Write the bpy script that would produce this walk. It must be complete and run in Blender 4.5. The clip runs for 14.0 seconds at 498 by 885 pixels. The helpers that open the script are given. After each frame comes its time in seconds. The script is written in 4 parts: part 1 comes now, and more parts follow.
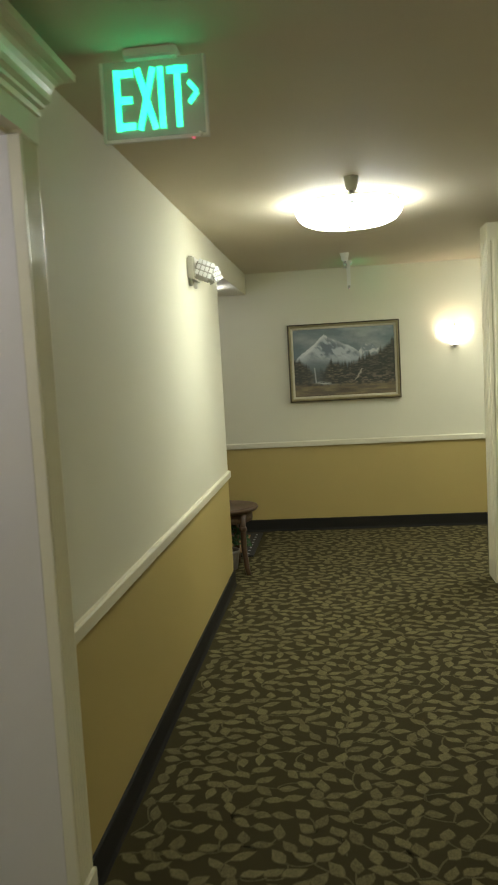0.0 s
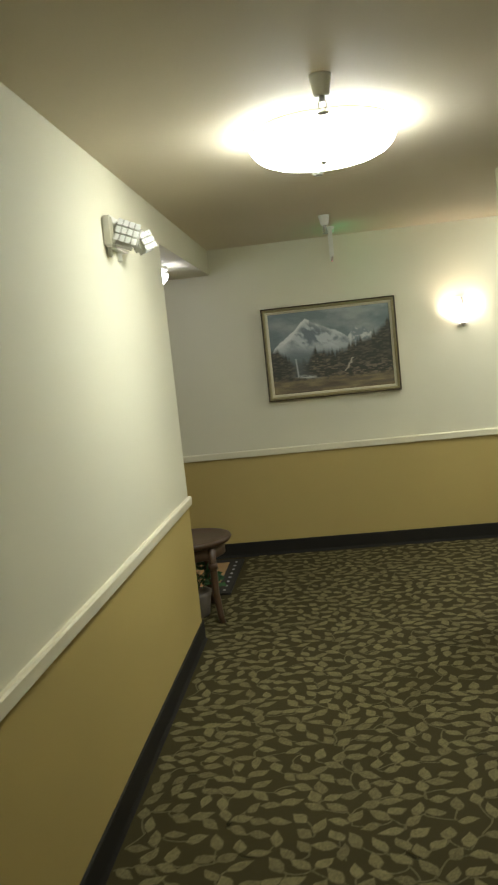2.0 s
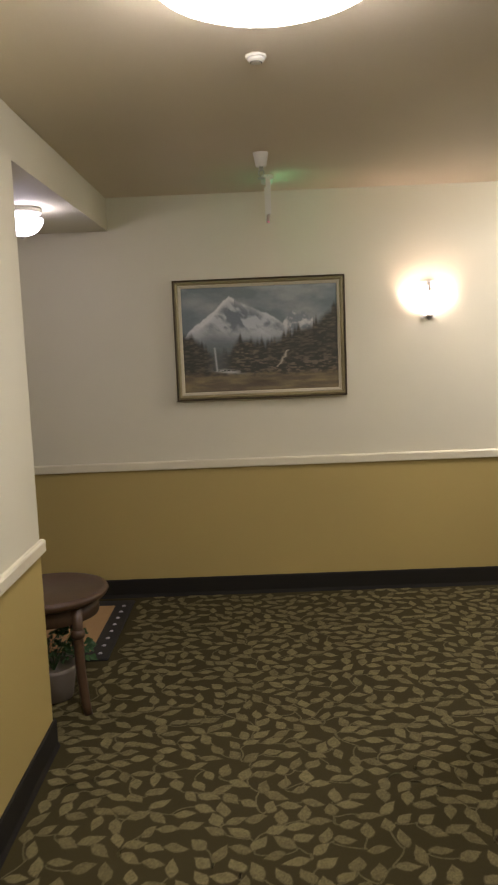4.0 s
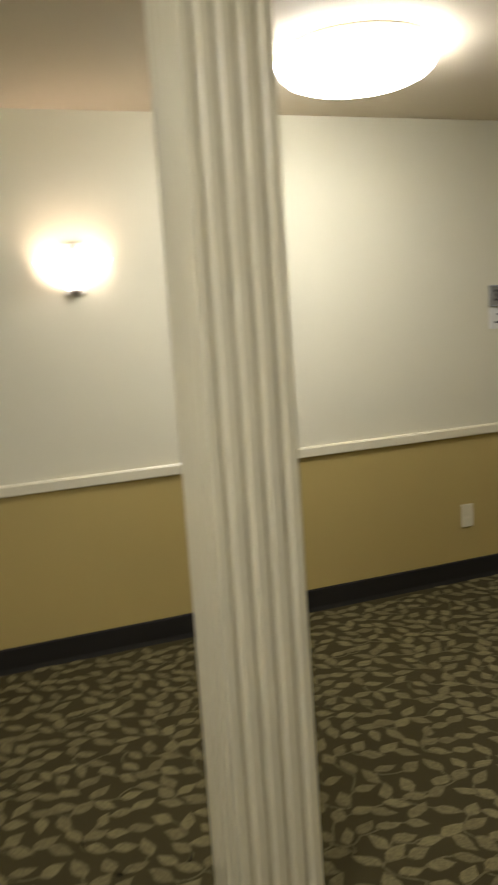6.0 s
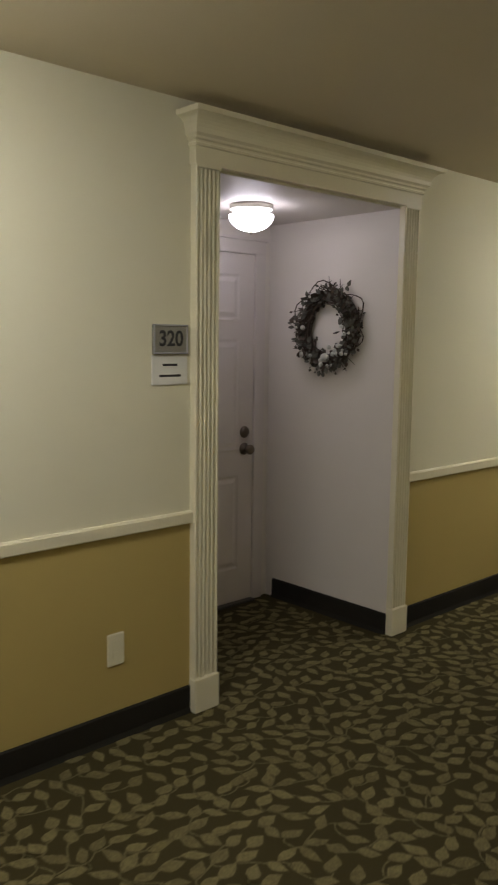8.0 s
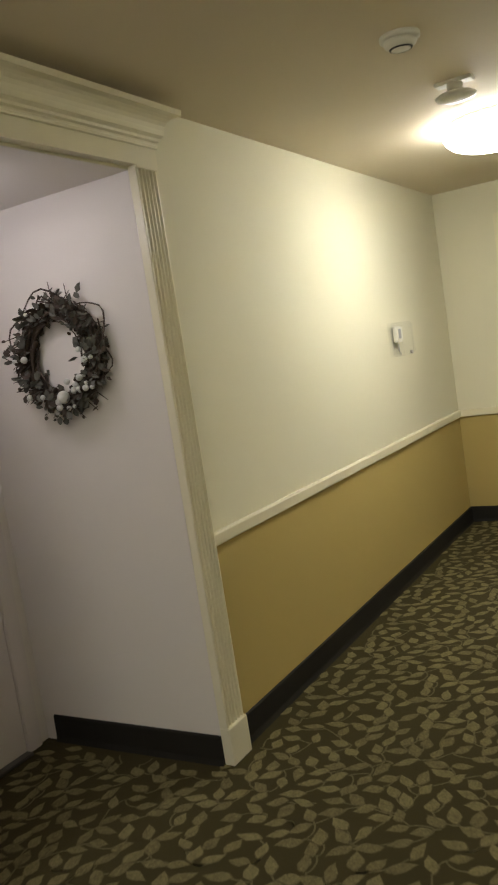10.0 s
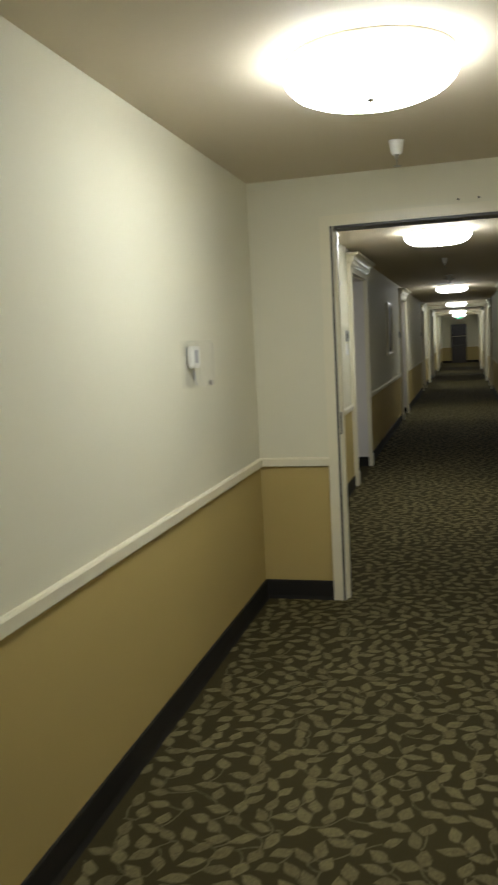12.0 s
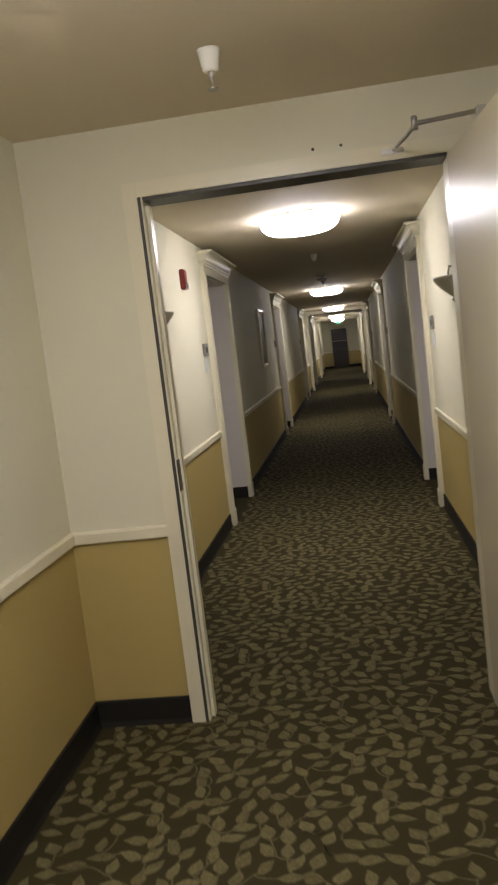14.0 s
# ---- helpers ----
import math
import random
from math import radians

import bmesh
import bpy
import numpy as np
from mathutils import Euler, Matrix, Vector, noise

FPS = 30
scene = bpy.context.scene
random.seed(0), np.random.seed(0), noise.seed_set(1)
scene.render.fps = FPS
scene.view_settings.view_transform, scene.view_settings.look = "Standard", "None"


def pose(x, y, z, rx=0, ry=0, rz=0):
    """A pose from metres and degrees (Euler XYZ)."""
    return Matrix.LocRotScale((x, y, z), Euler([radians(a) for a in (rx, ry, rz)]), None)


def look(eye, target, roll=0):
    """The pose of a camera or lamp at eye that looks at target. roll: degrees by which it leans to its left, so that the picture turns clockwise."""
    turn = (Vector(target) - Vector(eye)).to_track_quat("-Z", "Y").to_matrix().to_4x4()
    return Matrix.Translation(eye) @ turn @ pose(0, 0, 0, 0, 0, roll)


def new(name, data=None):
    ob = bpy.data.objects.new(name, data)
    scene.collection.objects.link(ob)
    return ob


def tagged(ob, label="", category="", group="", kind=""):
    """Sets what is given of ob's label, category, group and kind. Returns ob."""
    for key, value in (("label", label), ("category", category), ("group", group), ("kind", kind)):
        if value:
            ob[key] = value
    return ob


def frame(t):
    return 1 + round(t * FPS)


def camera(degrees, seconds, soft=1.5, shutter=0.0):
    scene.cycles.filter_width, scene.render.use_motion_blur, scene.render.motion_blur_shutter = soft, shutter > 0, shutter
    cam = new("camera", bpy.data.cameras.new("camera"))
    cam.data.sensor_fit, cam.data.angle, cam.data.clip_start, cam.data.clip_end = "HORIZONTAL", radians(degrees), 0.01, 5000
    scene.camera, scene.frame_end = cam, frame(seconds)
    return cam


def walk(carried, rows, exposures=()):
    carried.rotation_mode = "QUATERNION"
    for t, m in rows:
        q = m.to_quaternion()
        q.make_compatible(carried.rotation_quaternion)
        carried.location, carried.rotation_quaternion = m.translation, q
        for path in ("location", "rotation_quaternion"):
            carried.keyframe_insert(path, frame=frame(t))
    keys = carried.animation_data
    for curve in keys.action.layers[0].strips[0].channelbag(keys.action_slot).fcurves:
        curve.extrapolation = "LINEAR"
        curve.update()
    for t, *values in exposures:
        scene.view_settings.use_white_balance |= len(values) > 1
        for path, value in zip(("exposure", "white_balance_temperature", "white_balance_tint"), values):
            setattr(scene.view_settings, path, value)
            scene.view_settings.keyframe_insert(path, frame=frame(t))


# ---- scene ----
cam = camera(34.4, 14.0, 1.9, 0.4)
PATH = [
    (0, (0.018, -0.123, 1.478), (-0.205, 1.856, 1.293), -3.2),
    (0.5, (0.079, 0.2, 1.471), (-0.158, 2.177, 1.283), -6.0),
    (1, (0.052, 0.51, 1.493), (-0.207, 2.484, 1.295), -7.3),
    (1.5, (-0.023, 0.781, 1.508), (-0.252, 2.757, 1.304), -5.6),
    (2, (0.071, 1.065, 1.485), (-0.145, 3.043, 1.278), -6.0),
    (2.2, (0.102, 1.187, 1.485), (-0.109, 3.165, 1.277), -6.3),
    (4.3, (0.068, 2.562, 1.464), (0.07, 4.545, 1.204), -2.1),
    (4.5, (0.108, 2.667, 1.461), (0.156, 4.648, 1.189), -3.0),
    (5, (0.192, 3.035, 1.521), (0.398, 4.998, 1.202), -3.7),
    (5.5, (0.271, 3.354, 1.472), (0.708, 5.281, 1.159), -1.3),
    (5.6, (0.318, 3.407, 1.468), (0.792, 5.323, 1.149), -1.1),
    (6, (0.511, 3.582, 1.405), (1.19, 5.44, 1.108), -3.9),
    (6.1, (0.557, 3.634, 1.401), (1.31, 5.464, 1.112), -5.0),
    (6.5, (0.727, 3.863, 1.387), (1.741, 5.556, 1.059), -3.2),
    (7, (0.934, 4.122, 1.407), (2.101, 5.715, 1.092), -3.3),
    (7.5, (1.182, 4.348, 1.453), (2.392, 5.919, 1.193), -4.6),
    (7.7, (1.26, 4.477, 1.453), (2.55, 5.983, 1.194), -1.7),
    (9.8, (2.23, 5.309, 1.431), (3.903, 6.381, 1.205), -5.5),
    (10, (2.324, 5.391, 1.412), (4.031, 6.411, 1.198), -8.8),
    (10.5, (2.686, 5.541, 1.437), (4.484, 6.373, 1.168), -2.3),
    (11, (2.979, 5.636, 1.432), (4.841, 6.323, 1.182), -2.9),
    (11.5, (3.314, 5.73, 1.44), (5.171, 6.434, 1.208), -4.9),
    (12, (3.613, 5.885, 1.439), (5.529, 6.406, 1.197), -3.0),
    (12.5, (3.992, 5.903, 1.409), (5.942, 6.265, 1.151), -2.4),
    (13, (4.314, 5.91, 1.408), (6.274, 6.223, 1.162), -2.9),
    (13.5, (4.61, 5.919, 1.43), (6.583, 6.116, 1.171), -2.7),
    (14, (4.942, 5.857, 1.435), (6.911, 6.119, 1.206), -6.9),
]
EXPOSURE = [(0, 0.42, 6550, 4), (1.5, 0.3, 6500, 6), (2, 0.40, 6450, 7), (4.5, 0.27, 6700, 30), (6, 0.2, 6600, 19), (6.5, -0.22, 6600, 14),
            (7.5, -0.22, 6700, 16), (10, 0.34, 6850, 14), (10.5, 0.28, 6750, 10), (11, 0.16, 6450, 11), (12, -0.08, 6150, 14), (13, -0.2, 6000, 19),
            (13.5, -0.1, 6050, 22), (14, 0.14, 6400, 26)]
walk(cam, [(t, look(eye, target, roll)) for t, eye, target, roll in PATH], EXPOSURE)

# ---- world and light ----
world = bpy.data.worlds.new("world")
scene.world = world
world.use_nodes = True
world.node_tree.nodes["Background"].inputs[0].default_value = (0.5, 0.45, 0.35, 1)
world.node_tree.nodes["Background"].inputs[1].default_value = 0.02
scene.view_settings.exposure = 0.0

LAMP_POWER = 26.0
SCONCE_POWER = 5.4
NICHE_POWER = 15.0

# ---- plan, metres ----
CEIL = 2.295     # ceiling
SOFFIT = 2.065    # ceiling of the door niches
MAIN_Y = 7.0     # long wall with the painting
LEFT_X = -0.739  # wall along the first corridor
CORNER_Y = 5.22  # where that wall ends
END_X = 7.93     # cross wall with the fire door
COR_N, COR_S = 6.95, 5.20  # walls of the long corridor
COR_END = 45.0
T = 0.12


# ---- materials ----
def mat(name, color, rough=0.6, var=0.08, scale=6.0, fine=120.0, bump=0.02, metal=0.0, blotch=0.05, island=0.0, spec=0.4):
    m = bpy.data.materials.new(name)
    m.use_nodes = True
    nt = m.node_tree
    b = nt.nodes["Principled BSDF"]
    b.inputs["Roughness"].default_value = rough
    b.inputs["Metallic"].default_value = metal
    b.inputs["Specular IOR Level"].default_value = spec
    co = nt.nodes.new("ShaderNodeTexCoord")
    n1 = nt.nodes.new("ShaderNodeTexNoise")
    n1.inputs["Scale"].default_value, n1.inputs["Detail"].default_value = fine, 3
    n2 = nt.nodes.new("ShaderNodeTexNoise")
    n2.inputs["Scale"].default_value, n2.inputs["Detail"].default_value = scale, 4
    nt.links.new(co.outputs["Object"], n1.inputs["Vector"])
    nt.links.new(co.outputs["Object"], n2.inputs["Vector"])
    add = nt.nodes.new("ShaderNodeMath")
    add.operation = "MULTIPLY_ADD"
    nt.links.new(n1.outputs["Fac"], add.inputs[0])
    add.inputs[1].default_value = var * 2
    add.inputs[2].default_value = 1 - var - blotch
    add2 = nt.nodes.new("ShaderNodeMath")
    add2.operation = "MULTIPLY_ADD"
    nt.links.new(n2.outputs["Fac"], add2.inputs[0])
    add2.inputs[1].default_value = blotch * 2
    nt.links.new(add.outputs[0], add2.inputs[2])
    last = add2
    if island:
        ge = nt.nodes.new("ShaderNodeNewGeometry")
        ad3 = nt.nodes.new("ShaderNodeMath")
        ad3.operation = "MULTIPLY_ADD"
        nt.links.new(ge.outputs["Random Per Island"], ad3.inputs[0])
        ad3.inputs[1].default_value = island
        nt.links.new(add2.outputs[0], ad3.inputs[2])
        last = ad3
    sc = nt.nodes.new("ShaderNodeVectorMath")
    sc.operation = "SCALE"
    sc.inputs[0].default_value = color
    nt.links.new(last.outputs[0], sc.inputs["Scale"])
    nt.links.new(sc.outputs["Vector"], b.inputs["Base Color"])
    if bump:
        bp = nt.nodes.new("ShaderNodeBump")
        bp.inputs["Strength"].default_value = min(1.0, bump * 10)
        bp.inputs["Distance"].default_value = 0.001
        nt.links.new(n1.outputs["Fac"], bp.inputs["Height"])
        nt.links.new(bp.outputs["Normal"], b.inputs["Normal"])
    return m


def glow(name, color, strength):
    m = bpy.data.materials.new(name)
    m.use_nodes = True
    b = m.node_tree.nodes["Principled BSDF"]
    b.inputs["Base Color"].default_value = (0.8, 0.8, 0.8, 1)
    b.inputs["Emission Color"].default_value = (*color, 1)
    b.inputs["Emission Strength"].default_value = strength
    return m


def clear(name, tint=(1, 1, 1), rough=0.02, alpha=0.15):
    """Thin clear plastic: mostly see-through, glossy."""
    m = bpy.data.materials.new(name)
    m.use_nodes = True
    b = m.node_tree.nodes["Principled BSDF"]
    b.inputs["Base Color"].default_value = (*tint, 1)
    b.inputs["Roughness"].default_value = rough
    b.inputs["Alpha"].default_value = alpha
    return m


PAINT = mat("cream_wall_paint", (0.70, 0.665, 0.505), 0.72, 0.02, 1.3, 260, 0.035, blotch=0.035, spec=0.28)
OCHRE = mat("ochre_wall_paint", (0.47, 0.36, 0.128), 0.5, 0.03, 1.6, 260, 0.035, blotch=0.05)
LILAC = mat("white_niche_paint", (0.70, 0.655, 0.60), 0.55, 0.02, 1.5, 240, 0.03, blotch=0.03)
CEILING = mat("ceiling_paint", (0.68, 0.595, 0.45), 0.75, 0.04, 2.0, 180, 0.06, blotch=0.04)
TRIM = mat("cream_trim_gloss", (0.74, 0.69, 0.51), 0.32, 0.02, 5, 150, 0.008, blotch=0.03)
RUBBER = mat("black_rubber_base", (0.018, 0.016, 0.012), 0.7, 0.15, 6, 200, 0.02, spec=0.2)
CARPET = mat("dark_olive_carpet", (0.047, 0.038, 0.0155), 0.95, 0.35, 3, 420, 0.1, blotch=0.12, spec=0.1)
LEAF = mat("tan_carpet_yarn", (0.122, 0.103, 0.048), 0.95, 0.7, 38, 150, 0.1, blotch=0.42, island=0.35, spec=0.1)
FRINGE = mat("mixed_carpet_yarn", (0.074, 0.061, 0.027), 0.95, 0.7, 38, 210, 0.1, blotch=0.4, island=0.3, spec=0.1)
STEMY = mat("tan_stem_yarn", (0.105, 0.089, 0.042), 0.95, 0.7, 38, 150, 0.1, blotch=0.42, spec=0.1)
DOORW = mat("white_door_paint", (0.66, 0.61, 0.58), 0.4, 0.02, 4, 150, 0.01)
LEAFDOOR = mat("cream_door_gloss", (0.58, 0.52, 0.385), 0.32, 0.02, 2, 120, 0.01, blotch=0.04)
STEEL = mat("brushed_steel", (0.5, 0.48, 0.44), 0.3, 0.06, 8, 300, 0.01, metal=1.0)
KNOB = mat("aged_bronze", (0.16, 0.13, 0.10), 0.35, 0.1, 12, 200, 0.01, metal=0.8)
DARKSTEEL = mat("dark_door_stop", (0.06, 0.055, 0.045), 0.4, 0.1, 8, 200, 0.01)
WHITEP = mat("white_plastic", (0.72, 0.70, 0.62), 0.4, 0.02, 8, 200, 0.005)
GREYP = mat("grey_plastic", (0.32, 0.32, 0.33), 0.45, 0.05, 8, 200, 0.01)
HEADGREY = mat("lamp_head_grey", (0.40, 0.39, 0.34), 0.4, 0.05, 8, 200, 0.01)
LENS = mat("ribbed_lens", (0.85, 0.85, 0.82), 0.12, 0.1, 30, 200, 0.02)
WOOD = mat("dark_walnut", (0.075, 0.042, 0.022), 0.4, 0.25, 9, 60, 0.03, blotch=0.2)
GILT = mat("old_gilt", (0.36, 0.31, 0.165), 0.42, 0.2, 30, 200, 0.03, metal=0.35, blotch=0.15)
GILTDARK = mat("dark_gilt", (0.085, 0.062, 0.03), 0.45, 0.25, 30, 200, 0.03, metal=0.3, blotch=0.15)
LINEN = mat("cream_liner", (0.60, 0.55, 0.40), 0.7, 0.1, 30, 400, 0.04)
RED = mat("red_alarm", (0.20, 0.025, 0.02), 0.4, 0.05, 10, 200, 0.005)
BRONZE = mat("grey_engraved_plate", (0.24, 0.23, 0.20), 0.5, 0.3, 60, 300, 0.05)
PAPER = mat("white_card", (0.74, 0.73, 0.68), 0.6, 0.02, 20, 300, 0.005)
INK = mat("dark_ink", (0.03, 0.03, 0.03), 0.6, 0.05, 20, 200, 0)
TWIG = mat("brown_twig", (0.06, 0.042, 0.03), 0.8, 0.3, 30, 200, 0.05)
SAGE = mat("dusty_green_leaves", (0.085, 0.082, 0.066), 0.8, 0.3, 30, 200, 0.03, island=0.5)
BAUBLE = mat("silver_berries", (0.42, 0.42, 0.38), 0.35, 0.15, 30, 200, 0.01, island=0.3)
GREEN = mat("potted_leaves", (0.035, 0.085, 0.03), 0.5, 0.2, 30, 200, 0.02, island=0.5)
CERAMIC = mat("grey_pot", (0.20, 0.17, 0.14), 0.4, 0.1, 12, 200, 0.02)
MATBLACK = mat("black_rubber_mat", (0.02, 0.018, 0.015), 0.7, 0.2, 20, 200, 0.04)
COIR = mat("tan_coir", (0.33, 0.20, 0.085), 0.95, 0.25, 12, 420, 0.1)
GLASS_SHADE = mat("frosted_shade", (0.55, 0.52, 0.42), 0.3, 0.05, 10, 200, 0.01)
DARKCAB = mat("dark_cabinet", (0.03, 0.024, 0.02), 0.4, 0.2, 6, 80, 0.02)
LAMP = glow("lamp_diffuser", (0.94, 0.98, 0.94), LAMP_POWER)
BULB = glow("sconce_bulb_glow", (1.0, 0.80, 0.66), SCONCE_POWER * 1.9)
SCONCE = glow("sconce_diffuser", (1.0, 0.90, 0.80), SCONCE_POWER)
NLAMP = glow("niche_lamp_diffuser", (0.87, 0.87, 1.0), NICHE_POWER)
EXITG = glow("exit_green", (0.0, 1.0, 0.38), 2.2)
LED = glow("red_led", (1.0, 0.05, 0.15), 2.0)
ACRYL = clear("smoky_acrylic", (0.7, 0.74, 0.64), 0.2, 0.45)
GUARD = clear("clear_guard", (0.9, 0.92, 0.85), 0.05, 0.045)


# ---- mesh helpers ----
def finish(name, bm, material, parent=None, label="", m=None, smooth=False):
    me = bpy.data.meshes.new(name)
    bmesh.ops.recalc_face_normals(bm, faces=bm.faces)
    bm.to_mesh(me)
    bm.free()
    for x in (material if isinstance(material, (list, tuple)) else [material]):
        me.materials.append(x)
    if smooth:
        me.polygons.foreach_set("use_smooth", [True] * len(me.polygons))
    ob = new(name, me)
    if parent:
        ob.parent = parent
    if m is not None:
        ob.matrix_basis = m
    if label:
        tagged(ob, label)
    return ob


def part(name, bm, material, parent, label="", smooth=False):
    return finish(name, bm, material, parent, label, None, smooth)


def thing(name, label, category, m=None, group=""):
    ob = new(name)
    ob.empty_display_size = 0.1
    if m is not None:
        ob.matrix_basis = m
    return tagged(ob, label, category, group)


def structure(ob, label, category):
    return tagged(ob, label, category, "", "structure")


def box(x0, x1, y0, y1, z0, z1, bevel=0.0, bm=None, mi=0):
    own = bmesh.new()
    bmesh.ops.create_cube(own, size=1)
    for v in own.verts:
        v.co = ((x0 + x1) / 2 + v.co.x * (x1 - x0), (y0 + y1) / 2 + v.co.y * (y1 - y0), (z0 + z1) / 2 + v.co.z * (z1 - z0))
    if bevel:
        bmesh.ops.bevel(own, geom=own.edges[:], offset=bevel, segments=2, affect="EDGES")
    for f in own.faces:
        f.material_index = mi
    if bm is None:
        return own
    return join(bm, own)


def join(bm, other):
    me = bpy.data.meshes.new("tmp")
    other.to_mesh(me)
    other.free()
    bm.from_mesh(me)
    bpy.data.meshes.remove(me)
    return bm


def moved(bm, m):
    bmesh.ops.transform(bm, matrix=m, verts=bm.verts)
    return bm


def lathe(profile, seg=32, cap=True, bm=None):
    """Turn (radius, z) pairs about z."""
    bm = bm or bmesh.new()
    rings = []
    for r, z in profile:
        rings.append([bm.verts.new((r * math.cos(2 * math.pi * i / seg), r * math.sin(2 * math.pi * i / seg), z)) for i in range(seg)])
    for a, b in zip(rings, rings[1:]):
        for i in range(seg):
            bm.faces.new((a[i], a[(i + 1) % seg], b[(i + 1) % seg], b[i]))
    if cap:
        bm.faces.new(rings[0])
        bm.faces.new(rings[-1])
    return bm


def tube(points, radius, seg=6, taper=1.0, bm=None):
    bm = bm or bmesh.new()
    pts = [Vector(p) for p in points]
    rings = []
    for i, p in enumerate(pts):
        d = (pts[min(i + 1, len(pts) - 1)] - pts[max(i - 1, 0)]).normalized()
        a = d.orthogonal().normalized()
        b = d.cross(a)
        r = radius * (1 + (taper - 1) * i / max(1, len(pts) - 1))
        rings.append([bm.verts.new(p + r * (math.cos(2 * math.pi * k / seg) * a + math.sin(2 * math.pi * k / seg) * b)) for k in range(seg)])
    for a, b in zip(rings, rings[1:]):
        for k in range(seg):
            bm.faces.new((a[k], a[(k + 1) % seg], b[(k + 1) % seg], b[k]))
    bm.faces.new(rings[0])
    bm.faces.new(rings[-1])
    return bm


def prism(outline, z0, z1, bm=None):
    """Extrude a closed (x, y) outline from z0 to z1."""
    bm = bm or bmesh.new()
    a = [bm.verts.new((x, y, z0)) for x, y in outline]
    b = [bm.verts.new((x, y, z1)) for x, y in outline]
    n = len(a)
    for i in range(n):
        bm.faces.new((a[i], a[(i + 1) % n], b[(i + 1) % n], b[i]))
    bm.faces.new(a)
    bm.faces.new(b)
    return bm


def sweep(profile, p, q, bm=None):
    """Run a closed profile of (out, z) pairs from p to q; out points to the left of the way."""
    bm = bm or bmesh.new()
    p, q = Vector((*p, 0)), Vector((*q, 0))
    d = (q - p).normalized()
    n = Vector((-d.y, d.x, 0))
    a = [bm.verts.new(p + n * o + Vector((0, 0, z))) for o, z in profile]
    b = [bm.verts.new(q + n * o + Vector((0, 0, z))) for o, z in profile]
    k = len(a)
    for i in range(k):
        bm.faces.new((a[i], a[(i + 1) % k], b[(i + 1) % k], b[i]))
    bm.faces.new(a)
    bm.faces.new(b)
    return bm


RAIL_P = [(0, 0.756), (0.013, 0.756), (0.017, 0.760), (0.018, 0.797), (0.013, 0.804), (0, 0.805)]
BASE_P = [(0, 0), (0.018, 0), (0.014, 0.008), (0.010, 0.020), (0.009, 0.102), (0.006, 0.107), (0, 0.108)]
count = {"wall": 0}


def wall(p, q, z0=0.0, z1=CEIL, plain=None, rail=True, base=True, thick=T, ends=(0, 0), drop=0.0):
    """A wall seen from the left of the way p to q, two-tone with chair rail and black base."""
    count["wall"] += 1
    p, q = Vector((*p, 0)), Vector((*q, 0))
    d = (q - p).normalized()
    n = Vector((-d.y, d.x, 0))
    bm = bmesh.new()
    bands = [(z0, z1, 0)] if plain or z0 > 0.5 else [(z0, 0.775, 1), (0.775, z1, 0)]
    for a, b, mi in bands:
        c = [p, q, q - n * thick, p - n * thick]
        lo = [bm.verts.new(v + Vector((0, 0, a))) for v in c]
        hi = [bm.verts.new(v + Vector((0, 0, b))) for v in c]
        for i in range(4):
            bm.faces.new((lo[i], lo[(i + 1) % 4], hi[(i + 1) % 4], hi[i])).material_index = mi
        bm.faces.new(lo).material_index = mi
        bm.faces.new(hi).material_index = mi
    w = finish("wall_%d" % count["wall"], bm, [plain or PAINT, plain or OCHRE])
    structure(w, "plain white painted wall" if plain else "wall painted cream above and ochre below the chair rail", "wall")
    a2, b2 = p + d * ends[0], q - d * ends[1]
    if rail and not plain and z0 < 0.5:
        structure(finish("trim", sweep([(o, z - drop) for o, z in RAIL_P], a2.xy, b2.xy), TRIM), "cream moulded wooden chair rail on the wall", "chair rail")
    if base and z0 < 0.1:
        structure(finish("baseboard", sweep(BASE_P, a2.xy, b2.xy), RUBBER), "black rubber baseboard along the carpet", "baseboard")
    return w


# ---- floor and ceiling ----
floor = structure(finish("floor", box(-3.2, 46.5, -3.5, 9.0, -0.1, 0), CARPET), "dark olive-brown carpet with tan leaf vines", "carpet")
ceiling = structure(finish("ceiling", box(-3.2, 46.5, -3.5, 9.0, CEIL, CEIL + 0.1), CEILING), "beige painted flat corridor ceiling", "ceiling")


# ---- door niches: portal, recess, door, lamp ----
NICHE_W, NICHE_D = 1.14, 0.86


def flutes(width, thick, n, depth=0.015, margin=0.008):
    """Front line of a fluted board, from (0, 0) to (width, 0), the grooves going to +y."""
    pts = [(0.0, 0.003), (0.003, 0.0)]
    pitch = (width - 2 * margin) / n
    for i in range(n):
        c = margin + pitch * (i + 0.5)
        r = pitch * 0.43
        for k in range(7):
            a = math.pi * k / 6
            pts.append((c - r * math.cos(a), depth * math.sin(a)))
    pts += [(width - 0.003, 0.0), (width, 0.003)]
    return pts


